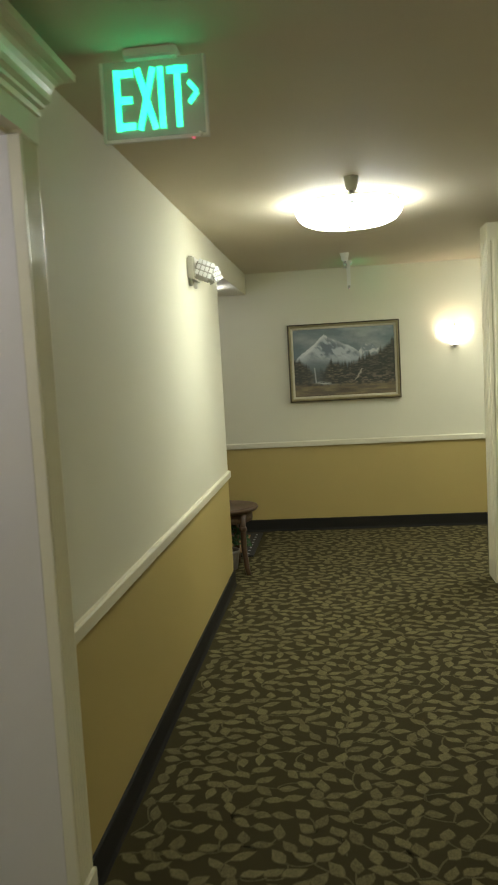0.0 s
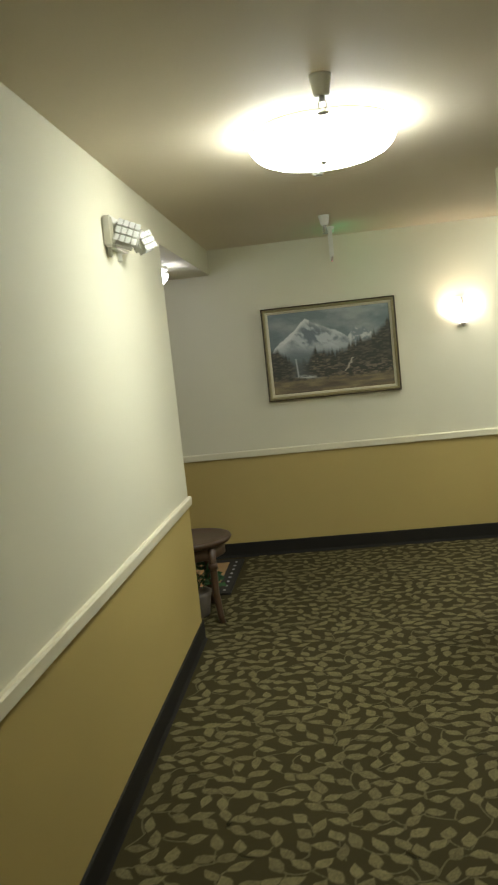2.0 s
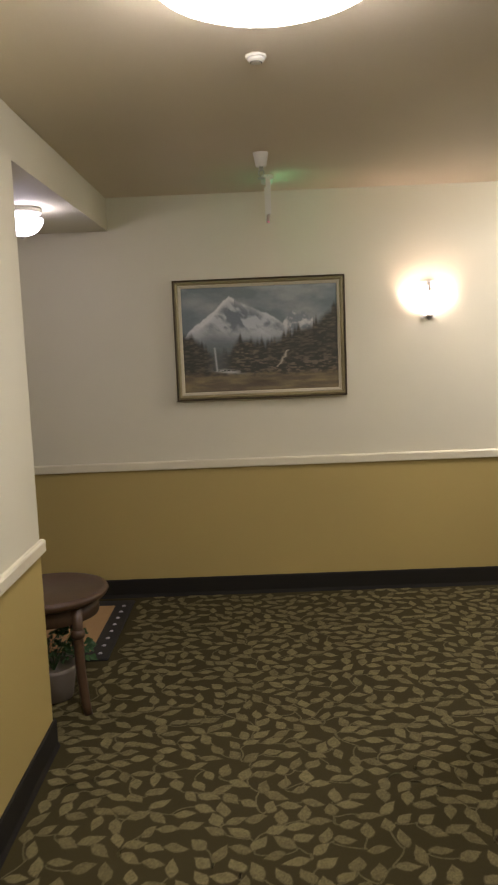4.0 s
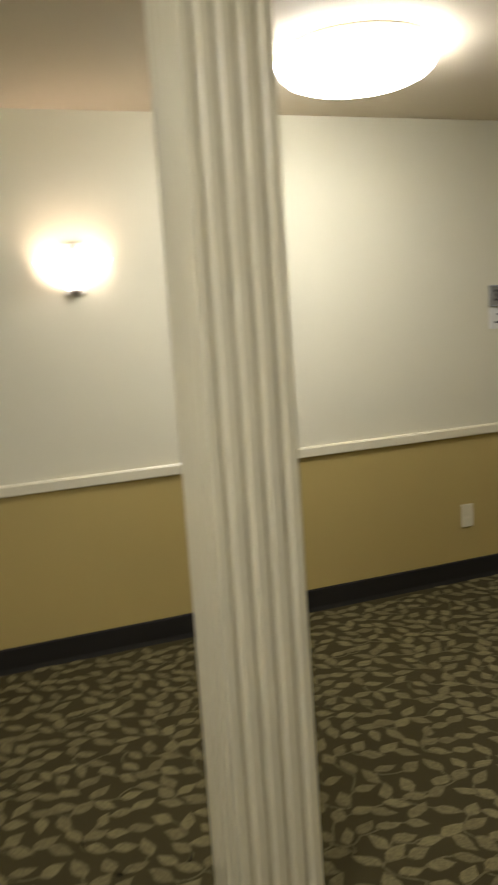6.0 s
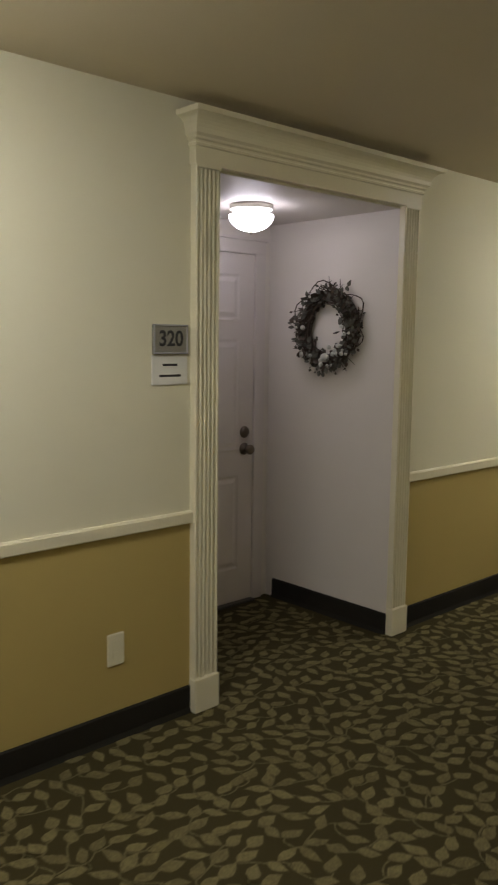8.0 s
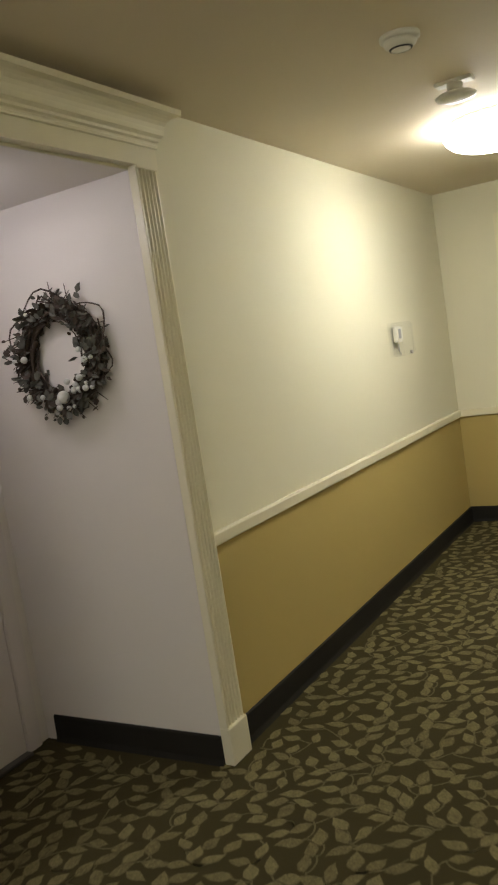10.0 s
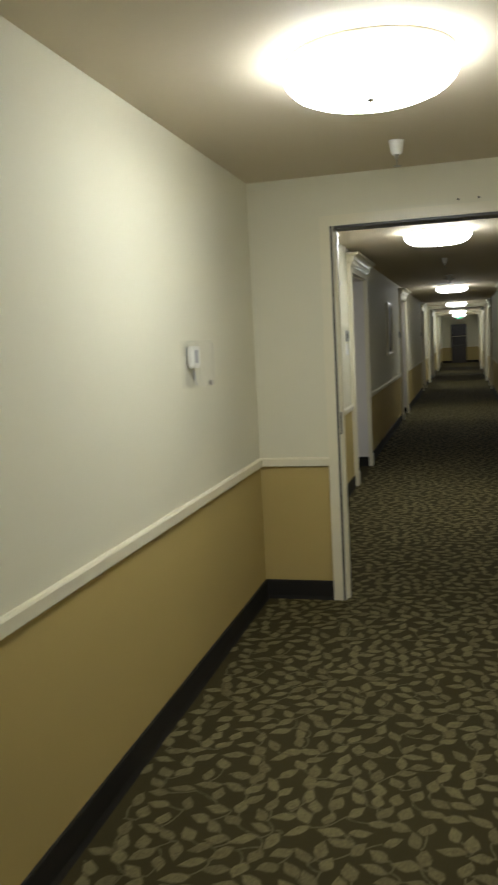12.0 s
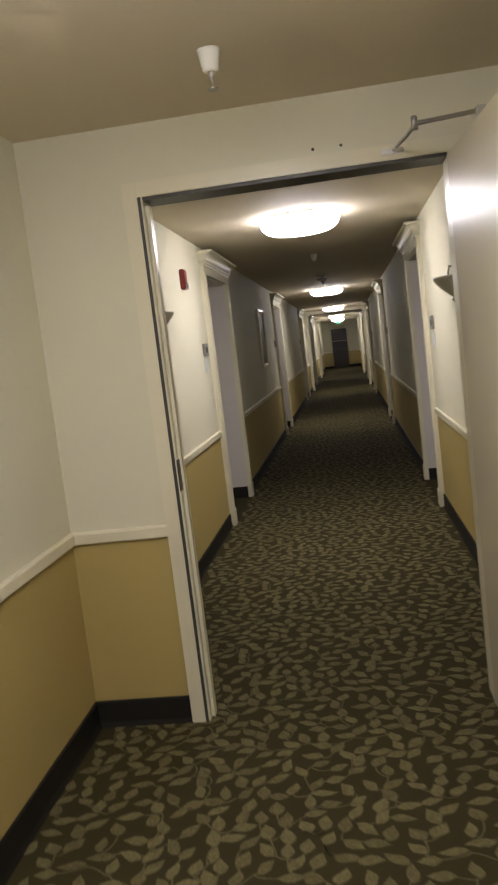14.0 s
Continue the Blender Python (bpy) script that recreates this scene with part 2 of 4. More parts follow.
def portal(m, group):
    """Fluted pilasters, frieze and crown round an opening NICHE_W wide; the wall's face is y = 0 and the recess goes to +y."""
    e = thing("door_surround", "cream fluted pilasters with a frieze and crown moulding", "door surround", m, group)
    for x0 in (-0.112, NICHE_W - 0.003):
        line = [(x0 + x, -0.033 + y) for x, y in flutes(0.115, 0.033, 5)]
        p = part("pilaster", prism(line + [(x0 + 0.115, 0.0), (x0, 0.0)], 0.135, SOFFIT + 0.002), TRIM, e)
        part("plinth", box(x0 - 0.004, x0 + 0.119, -0.042, 0.0, 0.0, 0.137, 0.003), TRIM, p)
        part("cap", box(x0 - 0.002, x0 + 0.117, -0.038, 0.0, SOFFIT + 0.0, SOFFIT + 0.012, 0.002), TRIM, p)
    part("frieze", box(-0.118, NICHE_W + 0.118, -0.036, 0.0, SOFFIT + 0.010, CEIL - 0.045), TRIM, e)
    prof = [(0.0, 2.196), (0.008, 2.198), (0.010, 2.206), (0.006, 2.210), (0.006, 2.216), (0.016, 2.220), (0.018, 2.228), (0.030, 2.236)]
    prof += [(0.030 + 0.048 * (1 - math.cos(a)), 2.240 + 0.052 * math.sin(a)) for a in [0.26 * i for i in range(1, 7)]]
    prof += [(0.086, 2.294), (0.088, 2.312), (0.0, 2.314)]
    xa, xb, y0 = -0.118, NICHE_W + 0.118, -0.036
    bm = bmesh.new()
    rows = [[bm.verts.new(v) for v in ((xa - d * 0.7, 0, z), (xa - d * 0.7, y0 - d, z), (xb + d * 0.7, y0 - d, z), (xb + d * 0.7, 0, z))] for d, z in prof]
    for a, b in zip(rows, rows[1:]):
        for i in range(3):
            bm.faces.new((a[i], a[i + 1], b[i + 1], b[i]))
    bmesh.ops.translate(bm, verts=bm.verts, vec=(0, 0, CEIL - 2.355))
    part("crown", bm, TRIM, e)
    return e


def recess(m, lamp_on=True):
    """The recess behind a portal."""
    for nm, b in (("wall_niche", box(-T, 0.003, 0.001, NICHE_D, 0, SOFFIT)), ("wall_niche", box(NICHE_W - 0.003, NICHE_W + T, 0.001, NICHE_D, 0, SOFFIT)),
                  ("wall_niche", box(-T, NICHE_W + T, NICHE_D, NICHE_D + T, 0, SOFFIT))):
        structure(finish(nm, b, LILAC, m=m), "white painted wall of a recessed entry", "wall")
    structure(finish("ceiling_niche", box(-T, NICHE_W + T, 0.002, NICHE_D + T, SOFFIT, SOFFIT + 0.1), LILAC, m=m), "white low ceiling of a recessed entry", "ceiling")
    b = sweep(BASE_P, (0.003, NICHE_D - 0.06), (0.003, 0.0))
    sweep([(-o, z) for o, z in BASE_P], (NICHE_W - 0.003, NICHE_D - 0.06), (NICHE_W - 0.003, 0.0), b)
    structure(finish("baseboard", b, RUBBER, m=m), "black rubber baseboard in the recess", "baseboard")


def entry_door(m):
    """White six-panel door on the back wall of a recess, with its casing."""
    x0, x1, y, h = 0.15, 1.01, NICHE_D, 1.90
    e = structure(thing("door_frame", "white painted casing round an apartment door", "door frame", m), "white painted casing round an apartment door", "door frame")
    part("casing", box(x0 - 0.075, x0, y - 0.022, y, 0, h, 0.004), DOORW, e)
    part("casing", box(x1, x1 + 0.075, y - 0.022, y, 0, h, 0.004), DOORW, e)
    part("casing", box(x0 - 0.075, x1 + 0.075, y - 0.024, y, h, h + 0.07, 0.004), DOORW, e)
    part("casing_cap", box(x0 - 0.09, x1 + 0.09, y - 0.034, y, h + 0.07, h + 0.085, 0.003), DOORW, e)
    part("threshold", box(x0, x1, y - 0.05, y, 0, 0.012, 0.003), DARKSTEEL, e)
    d = structure(thing("door_apartment", "closed white six-panel door with metal knob", "door", m), "closed white six-panel door with two metal locks", "door")
    yf = y - 0.012
    part("leaf", box(x0 + 0.003, x1 - 0.003, yf, y - 0.002, 0.012, h - 0.003), DOORW, d)
    w = (x1 - x0 - 0.11 * 2 - 0.1) / 2
    for za, zb in ((0.2, 0.72), (0.86, 1.45), (1.55, 1.79)):
        for xa in (x0 + 0.11, x0 + 0.21 + w):
            bm = bmesh.new()
            ring = []
            for inset, dep in ((0, 0), (0.012, 0.006), (0.02, 0.006), (0.04, -0.002)):
                ring.append([bm.verts.new(v) for v in ((xa + inset, yf - 0.001 + dep * 0.0 - (0.006 - dep) * 0.7, za + inset), (xa + w - inset, yf - 0.001 - (0.006 - dep) * 0.7, za + inset),
                                                       (xa + w - inset, yf - 0.001 - (0.006 - dep) * 0.7, zb - inset), (xa + inset, yf - 0.001 - (0.006 - dep) * 0.7, zb - inset))])
            for a, b in zip(ring, ring[1:]):
                for i in range(4):
                    bm.faces.new((a[i], a[(i + 1) % 4], b[(i + 1) % 4], b[i]))
            bm.faces.new(ring[-1])
            part("panel", bm, DOORW, d)
    turn = Matrix.Translation((x1 - 0.065, yf, 0.952)) @ Matrix.Rotation(math.pi / 2, 4, "X")
    part("deadbolt", moved(lathe([(0.032, 0), (0.032, 0.008), (0.024, 0.014), (0.02, 0.02), (0.002, 0.022)], 20), turn), KNOB, d, "round dark metal deadbolt", True)
    turn = Matrix.Translation((x1 - 0.065, yf, 0.86)) @ Matrix.Rotation(math.pi / 2, 4, "X")
    part("knob", moved(lathe([(0.033, 0), (0.033, 0.006), (0.012, 0.012), (0.012, 0.03), (0.026, 0.04), (0.028, 0.055), (0.018, 0.066), (0.001, 0.068)], 20), turn), KNOB, d, "round dark metal knob", True)
    return d


def bowl_lamp(m, radius, depth, glowing, label, group, deep=False):
    """Flush bowl lamp; z = 0 is the ceiling."""
    e = thing("ceiling_lamp", label, "ceiling lamp", m, group)
    part("rim", lathe([(radius * 0.9, 0.0), (radius * 0.96, -0.004), (radius * 0.96, -0.022), (radius * 0.9, -0.026)], 40), WHITEP, e, "", True)
    prof = [(radius * 0.92, -0.024)]
    prof += [(radius * c, -0.024 - (depth - 0.024) * s) for c, s in ((1.0, 0.05), (0.99, 0.25), (0.95, 0.5), (0.86, 0.75), (0.72, 0.92), (0.4, 0.985), (0.05, 1.0))]
    if deep:
        prof = [(radius * 0.7, -0.02), (radius * 0.75, -0.045)] + [(radius * math.cos(a), -0.048 - (depth - 0.048) * math.sin(a)) for a in (0.0, 0.25, 0.5, 0.75, 1.0, 1.25, 1.5)]
    part("diffuser", lathe(prof, 40), glowing, e, "glowing white glass bowl", True)
    part("finial", lathe([(0.012, -depth + 0.002), (0.012, -depth - 0.006), (0.004, -depth - 0.012)], 12), STEEL, e, "", True)
    return e


def niche(x, y, rz, group="apartment entries", lit=True):
    m = pose(x, y, 0, 0, 0, rz)
    portal(m, group)
    recess(m)
    entry_door(m)
    if lit:
        bowl_lamp(m @ Matrix.Translation((NICHE_W / 2 + 0.02, 0.43, SOFFIT)), 0.104, 0.122, NLAMP, "small round bowl lamp on the entry's low ceiling", "entry lamps", True)


# ---- walls ----
N1 = 3.383   # apartment entry in the long wall
# the way of each wall runs so that the seen side is on its left
wall((N1, MAIN_Y), (-2.3, MAIN_Y), ends=(0.112, 0))
wall((END_X, MAIN_Y), (N1 + NICHE_W, MAIN_Y), ends=(0, 0.112))
wall((N1 + NICHE_W, MAIN_Y), (N1, MAIN_Y), SOFFIT + 0.002, CEIL)
niche(N1, MAIN_Y, 0)
# wall of the first corridor, with the entry near its start
LN = 1.795 - NICHE_W
wall((LEFT_X, CORNER_Y), (LEFT_X, LN + NICHE_W), ends=(-0.016, 0.112), drop=0.012)
wall((LEFT_X, LN), (LEFT_X, -3.0), ends=(0.112, 0))
wall((LEFT_X, LN + NICHE_W), (LEFT_X, LN), SOFFIT + 0.002, CEIL)
niche(LEFT_X, LN, 90)
# alcove past the corner: return wall, end wall with a door, low ceiling with its beam
wall((-2.3, CORNER_Y), (LEFT_X - T, CORNER_Y), rail=True)
wall((-2.3, MAIN_Y), (-2.3, CORNER_Y), plain=LILAC)
structure(finish("ceiling_alcove", box(-2.3, LEFT_X, CORNER_Y - 0.002, MAIN_Y - 0.002, 2.115, CEIL - 0.002), [PAINT]), "cream boxed beam and low alcove ceiling", "ceiling")
bowl_lamp(pose(-0.98, 6.16, 2.115), 0.095, 0.125, NLAMP, "small round bowl lamp on the alcove's low ceiling", "entry lamps", True)
# unseen sides that close the place
wall((1.05, -3.0), (1.05, 2.6))
wall((LEFT_X, -3.0), (1.05, -3.0))
wall((1.05 + T, 2.6), (3.4, 2.6))
wall((3.4, 2.6), (3.4, COR_S - T))
wall((3.4, COR_S), (END_X, COR_S))

# ---- cross wall with the open fire door ----
JN, JS, HEAD = 6.56, 5.45, 2.036   # outer edges of the steel frame
wall((END_X, JN + 0.03), (END_X, MAIN_Y), ends=(0.002, 0))
wall((END_X, COR_S), (END_X, JS - 0.03), rail=False, base=False)
wall((END_X, JS - 0.03), (END_X, JN + 0.03), HEAD + 0.03, CEIL)
fr = structure(thing("door_frame", "cream steel frame of the fire door", "door frame", pose(END_X, 0, 0)), "cream steel frame with a dark stop round the fire door opening", "door frame")
part("jamb", box(-0.018, 0.0, JN - 0.004, JN + 0.05, 0, HEAD + 0.05, 0.002), TRIM, fr)
part("jamb_inner", box(-0.012, T + 0.01, JN - 0.022, JN - 0.004, 0, HEAD - 0.004, 0.002), TRIM, fr)
part("stop", box(0.03, 0.075, JN - 0.034, JN - 0.022, 0, HEAD - 0.03), TRIM, fr)
part("dark_strip", box(-0.015, -0.012, JN - 0.016, JN - 0.004, 0, HEAD - 0.004), DARKSTEEL, fr, "thin dark strip down the jamb")
part("jamb", box(-0.014, 0.0, JS - 0.075, JS - 0.028, 0, HEAD + 0.05, 0.002), TRIM, fr)
part("jamb_inner", box(0.002, T + 0.01, JS - 0.029, JS - 0.012, 0, HEAD - 0.004, 0.002), TRIM, fr)
part("head", box(-0.018, 0.0, JS - 0.028, JN - 0.004, HEAD - 0.004, HEAD + 0.05, 0.002), TRIM, fr)
part("head_inner", box(-0.012, T + 0.01, JS - 0.012, JN - 0.022, HEAD - 0.017, HEAD - 0.004, 0.002), DARKSTEEL, fr, "dark underside of the frame head")
part("strike_plate", box(-0.014, 0.025, JN - 0.026, JN - 0.0215, 0.93, 1.05), DARKSTEEL, fr, "dark metal strike plate")
for yy in (5.80, 5.90):
    part("screw", moved(lathe([(0.006, 0), (0.004, 0.003)], 8), Matrix.Translation((0, yy, HEAD + 0.075)) @ Matrix.Rotation(-math.pi / 2, 4, "Y")), DARKSTEEL, fr)
fd = structure(thing("door_fire", "cream flush fire door", "door", pose(END_X - 0.022, JS - 0.008, 0, 0, 0, 183.6)), "cream flush fire door standing wide open against the wall", "door")
part("leaf", box(0.0, 1.07, 0.0, 0.044, 0.012, 2.022, 0.002), LEAFDOOR, fd)
for z in (0.25, 1.05, 1.8):
    part("hinge", moved(lathe([(0.008, 0), (0.008, 0.1)], 10), Matrix.Translation((-0.006, 0.022, z))), STEEL, fd, "steel hinge")
cl = thing("door_closer", "bronze folding arm of a door closer over the fire door", "door closer", pose(0, 0, 0))
part("shoe", box(END_X - 0.026, END_X - 0.019, 5.585, 5.665, 2.050, 2.070, 0.003), STEEL, cl)
part("arm", tube([(END_X - 0.028, 5.62, 2.062), (END_X - 0.2, 5.59, 2.062), (END_X - 0.33, 5.575, 2.062)], 0.0065, 8), STEEL, cl)
part("elbow", moved(lathe([(0.010, -0.016), (0.010, 0.022), (0.006, 0.026)], 12), Matrix.Translation((END_X - 0.34, 5.575, 2.062))), STEEL, cl, "", True)
part("arm", tube([(END_X - 0.34, 5.575, 2.065), (END_X - 0.36, 5.47, 2.065), (END_X - 0.38, 5.39, 2.065)], 0.0075, 8), STEEL, cl)
part("bracket", box(END_X - 0.42, END_X - 0.34, 5.368, 5.40, 2.0225, 2.072, 0.003), STEEL, cl)

# ---- long corridor ----
NX = (11.53, 17.83, 25.1, 31.7, 38.6)
last_n, last_s = END_X + T, END_X + T
for i, x in enumerate(NX):
    wall((x, COR_N), (last_n, COR_N), ends=(0.112, 0.112 if i else 0))
    wall((x + NICHE_W, COR_N), (x, COR_N), SOFFIT + 0.002, CEIL)
    niche(x, COR_N, 0, lit=False)
    wall((last_s, COR_S), (x, COR_S), ends=(0.112 if i else 0, 0.112))
    wall((x, COR_S), (x + NICHE_W, COR_S), SOFFIT + 0.002, CEIL)
    niche(x + NICHE_W, COR_S, 180, lit=False)
    last_n = last_s = x + NICHE_W
wall((COR_END, COR_N), (last_n, COR_N), ends=(0, 0.112))
wall((last_s, COR_S), (COR_END, COR_S), ends=(0.112, 0))
wall((COR_END, COR_S), (COR_END, COR_N))
wall((END_X + T, COR_S), (END_X + T, JS - 0.03), rail=False, base=False, thick=-0.002)
for x in (28.7, 36.4):
    fr2 = structure(thing("door_frame", "cream cased opening across the corridor", "door frame", pose(x, 0, 0)), "cream painted cased opening across the far corridor", "door frame")
    part("post", box(0, 0.12, COR_S + 0.0015, COR_S + 0.08, 0, 2.2, 0.003), TRIM, fr2)
    part("post", box(0, 0.12, COR_N - 0.08, COR_N - 0.0015, 0, 2.2, 0.003), TRIM, fr2)
    part("header", box(0, 0.12, COR_S + 0.0015, COR_N - 0.0015, 2.2, CEIL - 0.001, 0.003), TRIM, fr2)

# ---- lamps ----
MAINL = "round flush ceiling lamp with a bright white glass bowl"
# first one is unseen: added behind the start to brighten the near entry and floor
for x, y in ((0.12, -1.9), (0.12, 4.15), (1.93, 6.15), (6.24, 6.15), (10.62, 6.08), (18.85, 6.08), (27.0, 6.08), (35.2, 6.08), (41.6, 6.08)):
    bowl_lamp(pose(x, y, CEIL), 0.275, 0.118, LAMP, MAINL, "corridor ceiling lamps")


def sconce(m, material, label):
    """Half-bowl wall sconce; the wall is y = 0, the room lies to -y, z = 0 at the bowl's rim."""
    e = thing("wall_sconce", label, "wall sconce", m, "wall sconces")
    bm = bmesh.new()
    rings = []
    for f, z in ((1.0, 0.0), (0.97, -0.012), (0.86, -0.035), (0.66, -0.065), (0.42, -0.092), (0.24, -0.112), (0.16, -0.122)):
        rings.append([bm.verts.new((0.155 * f * math.cos(a), -0.012 - 0.135 * f * math.sin(a), z)) for a in [math.pi * k / 20 for k in range(21)]])
    for f, z in ((0.15, -0.116), (0.40, -0.085), (0.84, -0.03), (0.95, -0.008), (0.97, 0.0)):
        rings.append([bm.verts.new((0.150 * f * math.cos(a), -0.012 - 0.130 * f * math.sin(a), z)) for a in [math.pi * k / 20 for k in range(21)]])
    for a, b in zip(rings, rings[1:] + rings[:1]):
        for k in range(20):
            bm.faces.new((a[k], a[k + 1], b[k + 1], b[k])).material_index = int(7 <= rings.index(a) <= 10)
    part("shade", bm, material, e, "frosted glass half bowl", True)
    part("back_plate", box(-0.045, 0.045, -0.012, 0, -0.14, 0.07, 0.004), WHITEP, e)
    part("finial", moved(lathe([(0.02, 0), (0.022, -0.012), (0.012, -0.02), (0.006, -0.032)], 14), Matrix.Translation((0, -0.03, -0.118))), STEEL, e, "steel finial", True)
    part("bracket", tube([(0, -0.01, 0.05), (0, -0.05, 0.055), (0, -0.06, 0.01)], 0.008, 8), STEEL, e)
    return e


sconce(pose(1.042, MAIN_Y, 1.70), [SCONCE, BULB], "lit frosted half-bowl wall sconce beside the painting")
sconce(pose(9.50, COR_N, 1.70), GLASS_SHADE, "unlit frosted half-bowl wall sconce in the corridor")
sconce(pose(9.56, COR_S, 1.70, 0, 0, 180), GLASS_SHADE, "unlit frosted half-bowl wall sconce in the corridor")


# ---- writing ----
def letters(text, size, m, material, parent, name="lettering", xscale=1.0, depth=0.001, spacing=1.0):
    cu = bpy.data.curves.new("txt", "FONT")
    cu.body, cu.size, cu.extrude, cu.align_x, cu.align_y = text, size, depth, "CENTER", "CENTER"
    cu.space_character = spacing
    cu.offset = 0.0016 if size > 0.05 else 0.0
    tmp = bpy.data.objects.new("txt", cu)
    scene.collection.objects.link(tmp)
    bpy.context.view_layer.update()
    me = bpy.data.meshes.new_from_object(tmp.evaluated_get(bpy.context.evaluated_depsgraph_get()))
    bpy.data.objects.remove(tmp)
    me.transform(m @ Matrix.Diagonal((xscale, 1, 1, 1)))
    me.name = name
    me.materials.clear()
    me.materials.append(material)
    ob = new(name, me)
    ob.parent = parent
    return ob


def stroke(a, b, w, bm):
    """A flat bar from a to b in the x, z plane, as thick as a letter's stroke."""
    a, b = Vector((a[0], 0, a[1])), Vector((b[0], 0, b[1]))
    d = (b - a).normalized()
    n = Vector((-d.z, 0, d.x)) * (w / 2)
    q = [a + n, b + n, b - n, a - n]
    lo = [bm.verts.new(v + Vector((0, -0.0052, 0))) for v in q]
    hi = [bm.verts.new(v + Vector((0, -0.0036, 0))) for v in q]
    bm.faces.new(lo)
    bm.faces.new(hi)
    for i in range(4):
        bm.faces.new((lo[i], lo[(i + 1) % 4], hi[(i + 1) % 4], hi[i]))


def exit_sign(m, label):
    """Edge-lit panel hung under the ceiling; the writing faces -y, z = 0 at the panel's foot."""
    e = thing("exit_sign", label, "exit sign", m, "exit signs")
    part("panel", box(-0.142, 0.142, -0.0032, 0.0032, 0.0, 0.178, 0.001), ACRYL, e, "smoky clear acrylic panel")
    part("canopy", box(-0.075, 0.075, -0.03, 0.03, 0.174, 0.197, 0.004), WHITEP, e, "white ceiling canopy")
    part("base_rail", box(-0.142, 0.142, -0.006, 0.006, -0.008, 0.0, 0.001), WHITEP, e)
    for xx in (-0.145, 0.145):
        part("end_cap", box(xx - 0.004, xx + 0.004, -0.012, 0.012, -0.008, 0.176, 0.002), WHITEP, e, "white end cap")
    h0, h1, w = 0.018, 0.158, 0.0165
    shapes = (("letter_e", (((-0.103, h0), (-0.103, h1), w), ((-0.094, h1 - 0.01), (-0.056, h1 - 0.01), w), ((-0.094, 0.088), (-0.062, 0.088), w), ((-0.094, h0 + 0.01), (-0.056, h0 + 0.01), w))),
              ("letter_x", (((-0.044, h0), (0.001, h1), w), ((0.001, h0), (-0.044, h1), w))),
              ("letter_i", (((0.021, h0), (0.021, h1), w),)),
              ("letter_t", (((0.068, h0), (0.068, h1), w), ((0.040, h1 - 0.01), (0.096, h1 - 0.01), w))),
              ("arrow", (((0.098, 0.118), (0.122, 0.094), 0.012), ((0.098, 0.070), (0.122, 0.094), 0.012))))
    for nm, bars in shapes:
        bm = bmesh.new()
        for k, (a, b, ww) in enumerate(bars):
            stroke(a, b, ww, bm)
            if k:
                bmesh.ops.translate(bm, verts=bm.verts[-8:], vec=(0, -0.0002 * k, 0))
        part(nm, bm, EXITG, e, "glowing green letter" if nm != "arrow" else "glowing green arrow")
    part("indicator", moved(lathe([(0.003, 0), (0.003, -0.004)], 8), Matrix.Translation((0.105, -0.004, -0.008))), LED, e, "red indicator light")
    part("test_button", moved(lathe([(0.006, 0), (0.005, 0.006)], 10), Matrix.Translation((0.125, -0.006, -0.002)) @ Matrix.Rotation(math.pi / 2, 4, "X")), WHITEP, e)
    return e


exit_sign(pose(-0.412, 1.975, CEIL - 0.2147) @ Matrix.Diagonal((0.92, 1, 1.09, 1)), "green edge-lit exit sign with arrow hung from the ceiling")
exit_sign(pose(0.155, 6.62, CEIL - 0.197, 0, 0, 90.5), "green edge-lit exit sign hung from the ceiling near the painting")
exit_sign(pose(43.0, 6.08, CEIL - 0.197, 0, 0, -90), "green edge-lit exit sign at the corridor's far end")


# ---- sprinklers and detectors ----
def sprinkler(x, y):
    e = thing("sprinkler", "white pendent fire sprinkler on the ceiling", "sprinkler", pose(x, y, CEIL), "sprinklers")
    part("escutcheon", lathe([(0.034, 0), (0.033, -0.008), (0.024, -0.055), (0.022, -0.06)], 24), WHITEP, e, "", True)
    part("stem", lathe([(0.010, -0.058), (0.010, -0.075), (0.006, -0.078)], 12), STEEL, e, "", True)
    part("yoke", tube([(-0.010, 0, -0.075), (-0.012, 0, -0.09), (0, 0, -0.108), (0.012, 0, -0.09), (0.010, 0, -0.075)], 0.003, 6), STEEL, e)
    part("deflector", lathe([(0.018, -0.108), (0.018, -0.111)], 16), STEEL, e, "steel deflector disc")


for xy in ((0.12, 6.08), (0.122, 3.57), (7.345, 6.157), (13.2, 6.08), (16.6, 6.08)):
    sprinkler(*xy)
for sx, sy in ((4.84, 6.15), (0.10, 4.86)):
    sd = thing("smoke_detector", "white round smoke detector on the ceiling", "smoke detector", pose(sx, sy, CEIL) @ Matrix.Scale(1.0 if sx > 1 else 0.5, 4), "smoke detectors")
    part("base", lathe([(0.062, 0), (0.062, -0.012), (0.056, -0.016)], 28), WHITEP, sd, "", True)
    part("cover", lathe([(0.052, -0.016), (0.048, -0.030), (0.034, -0.040), (0.004, -0.042)], 28), WHITEP, sd, "", True)
    part("vent", lathe([(0.0362, -0.0385), (0.0345, -0.0405), (0.030, -0.0418)], 24, False), INK, sd, "dark vent slots")
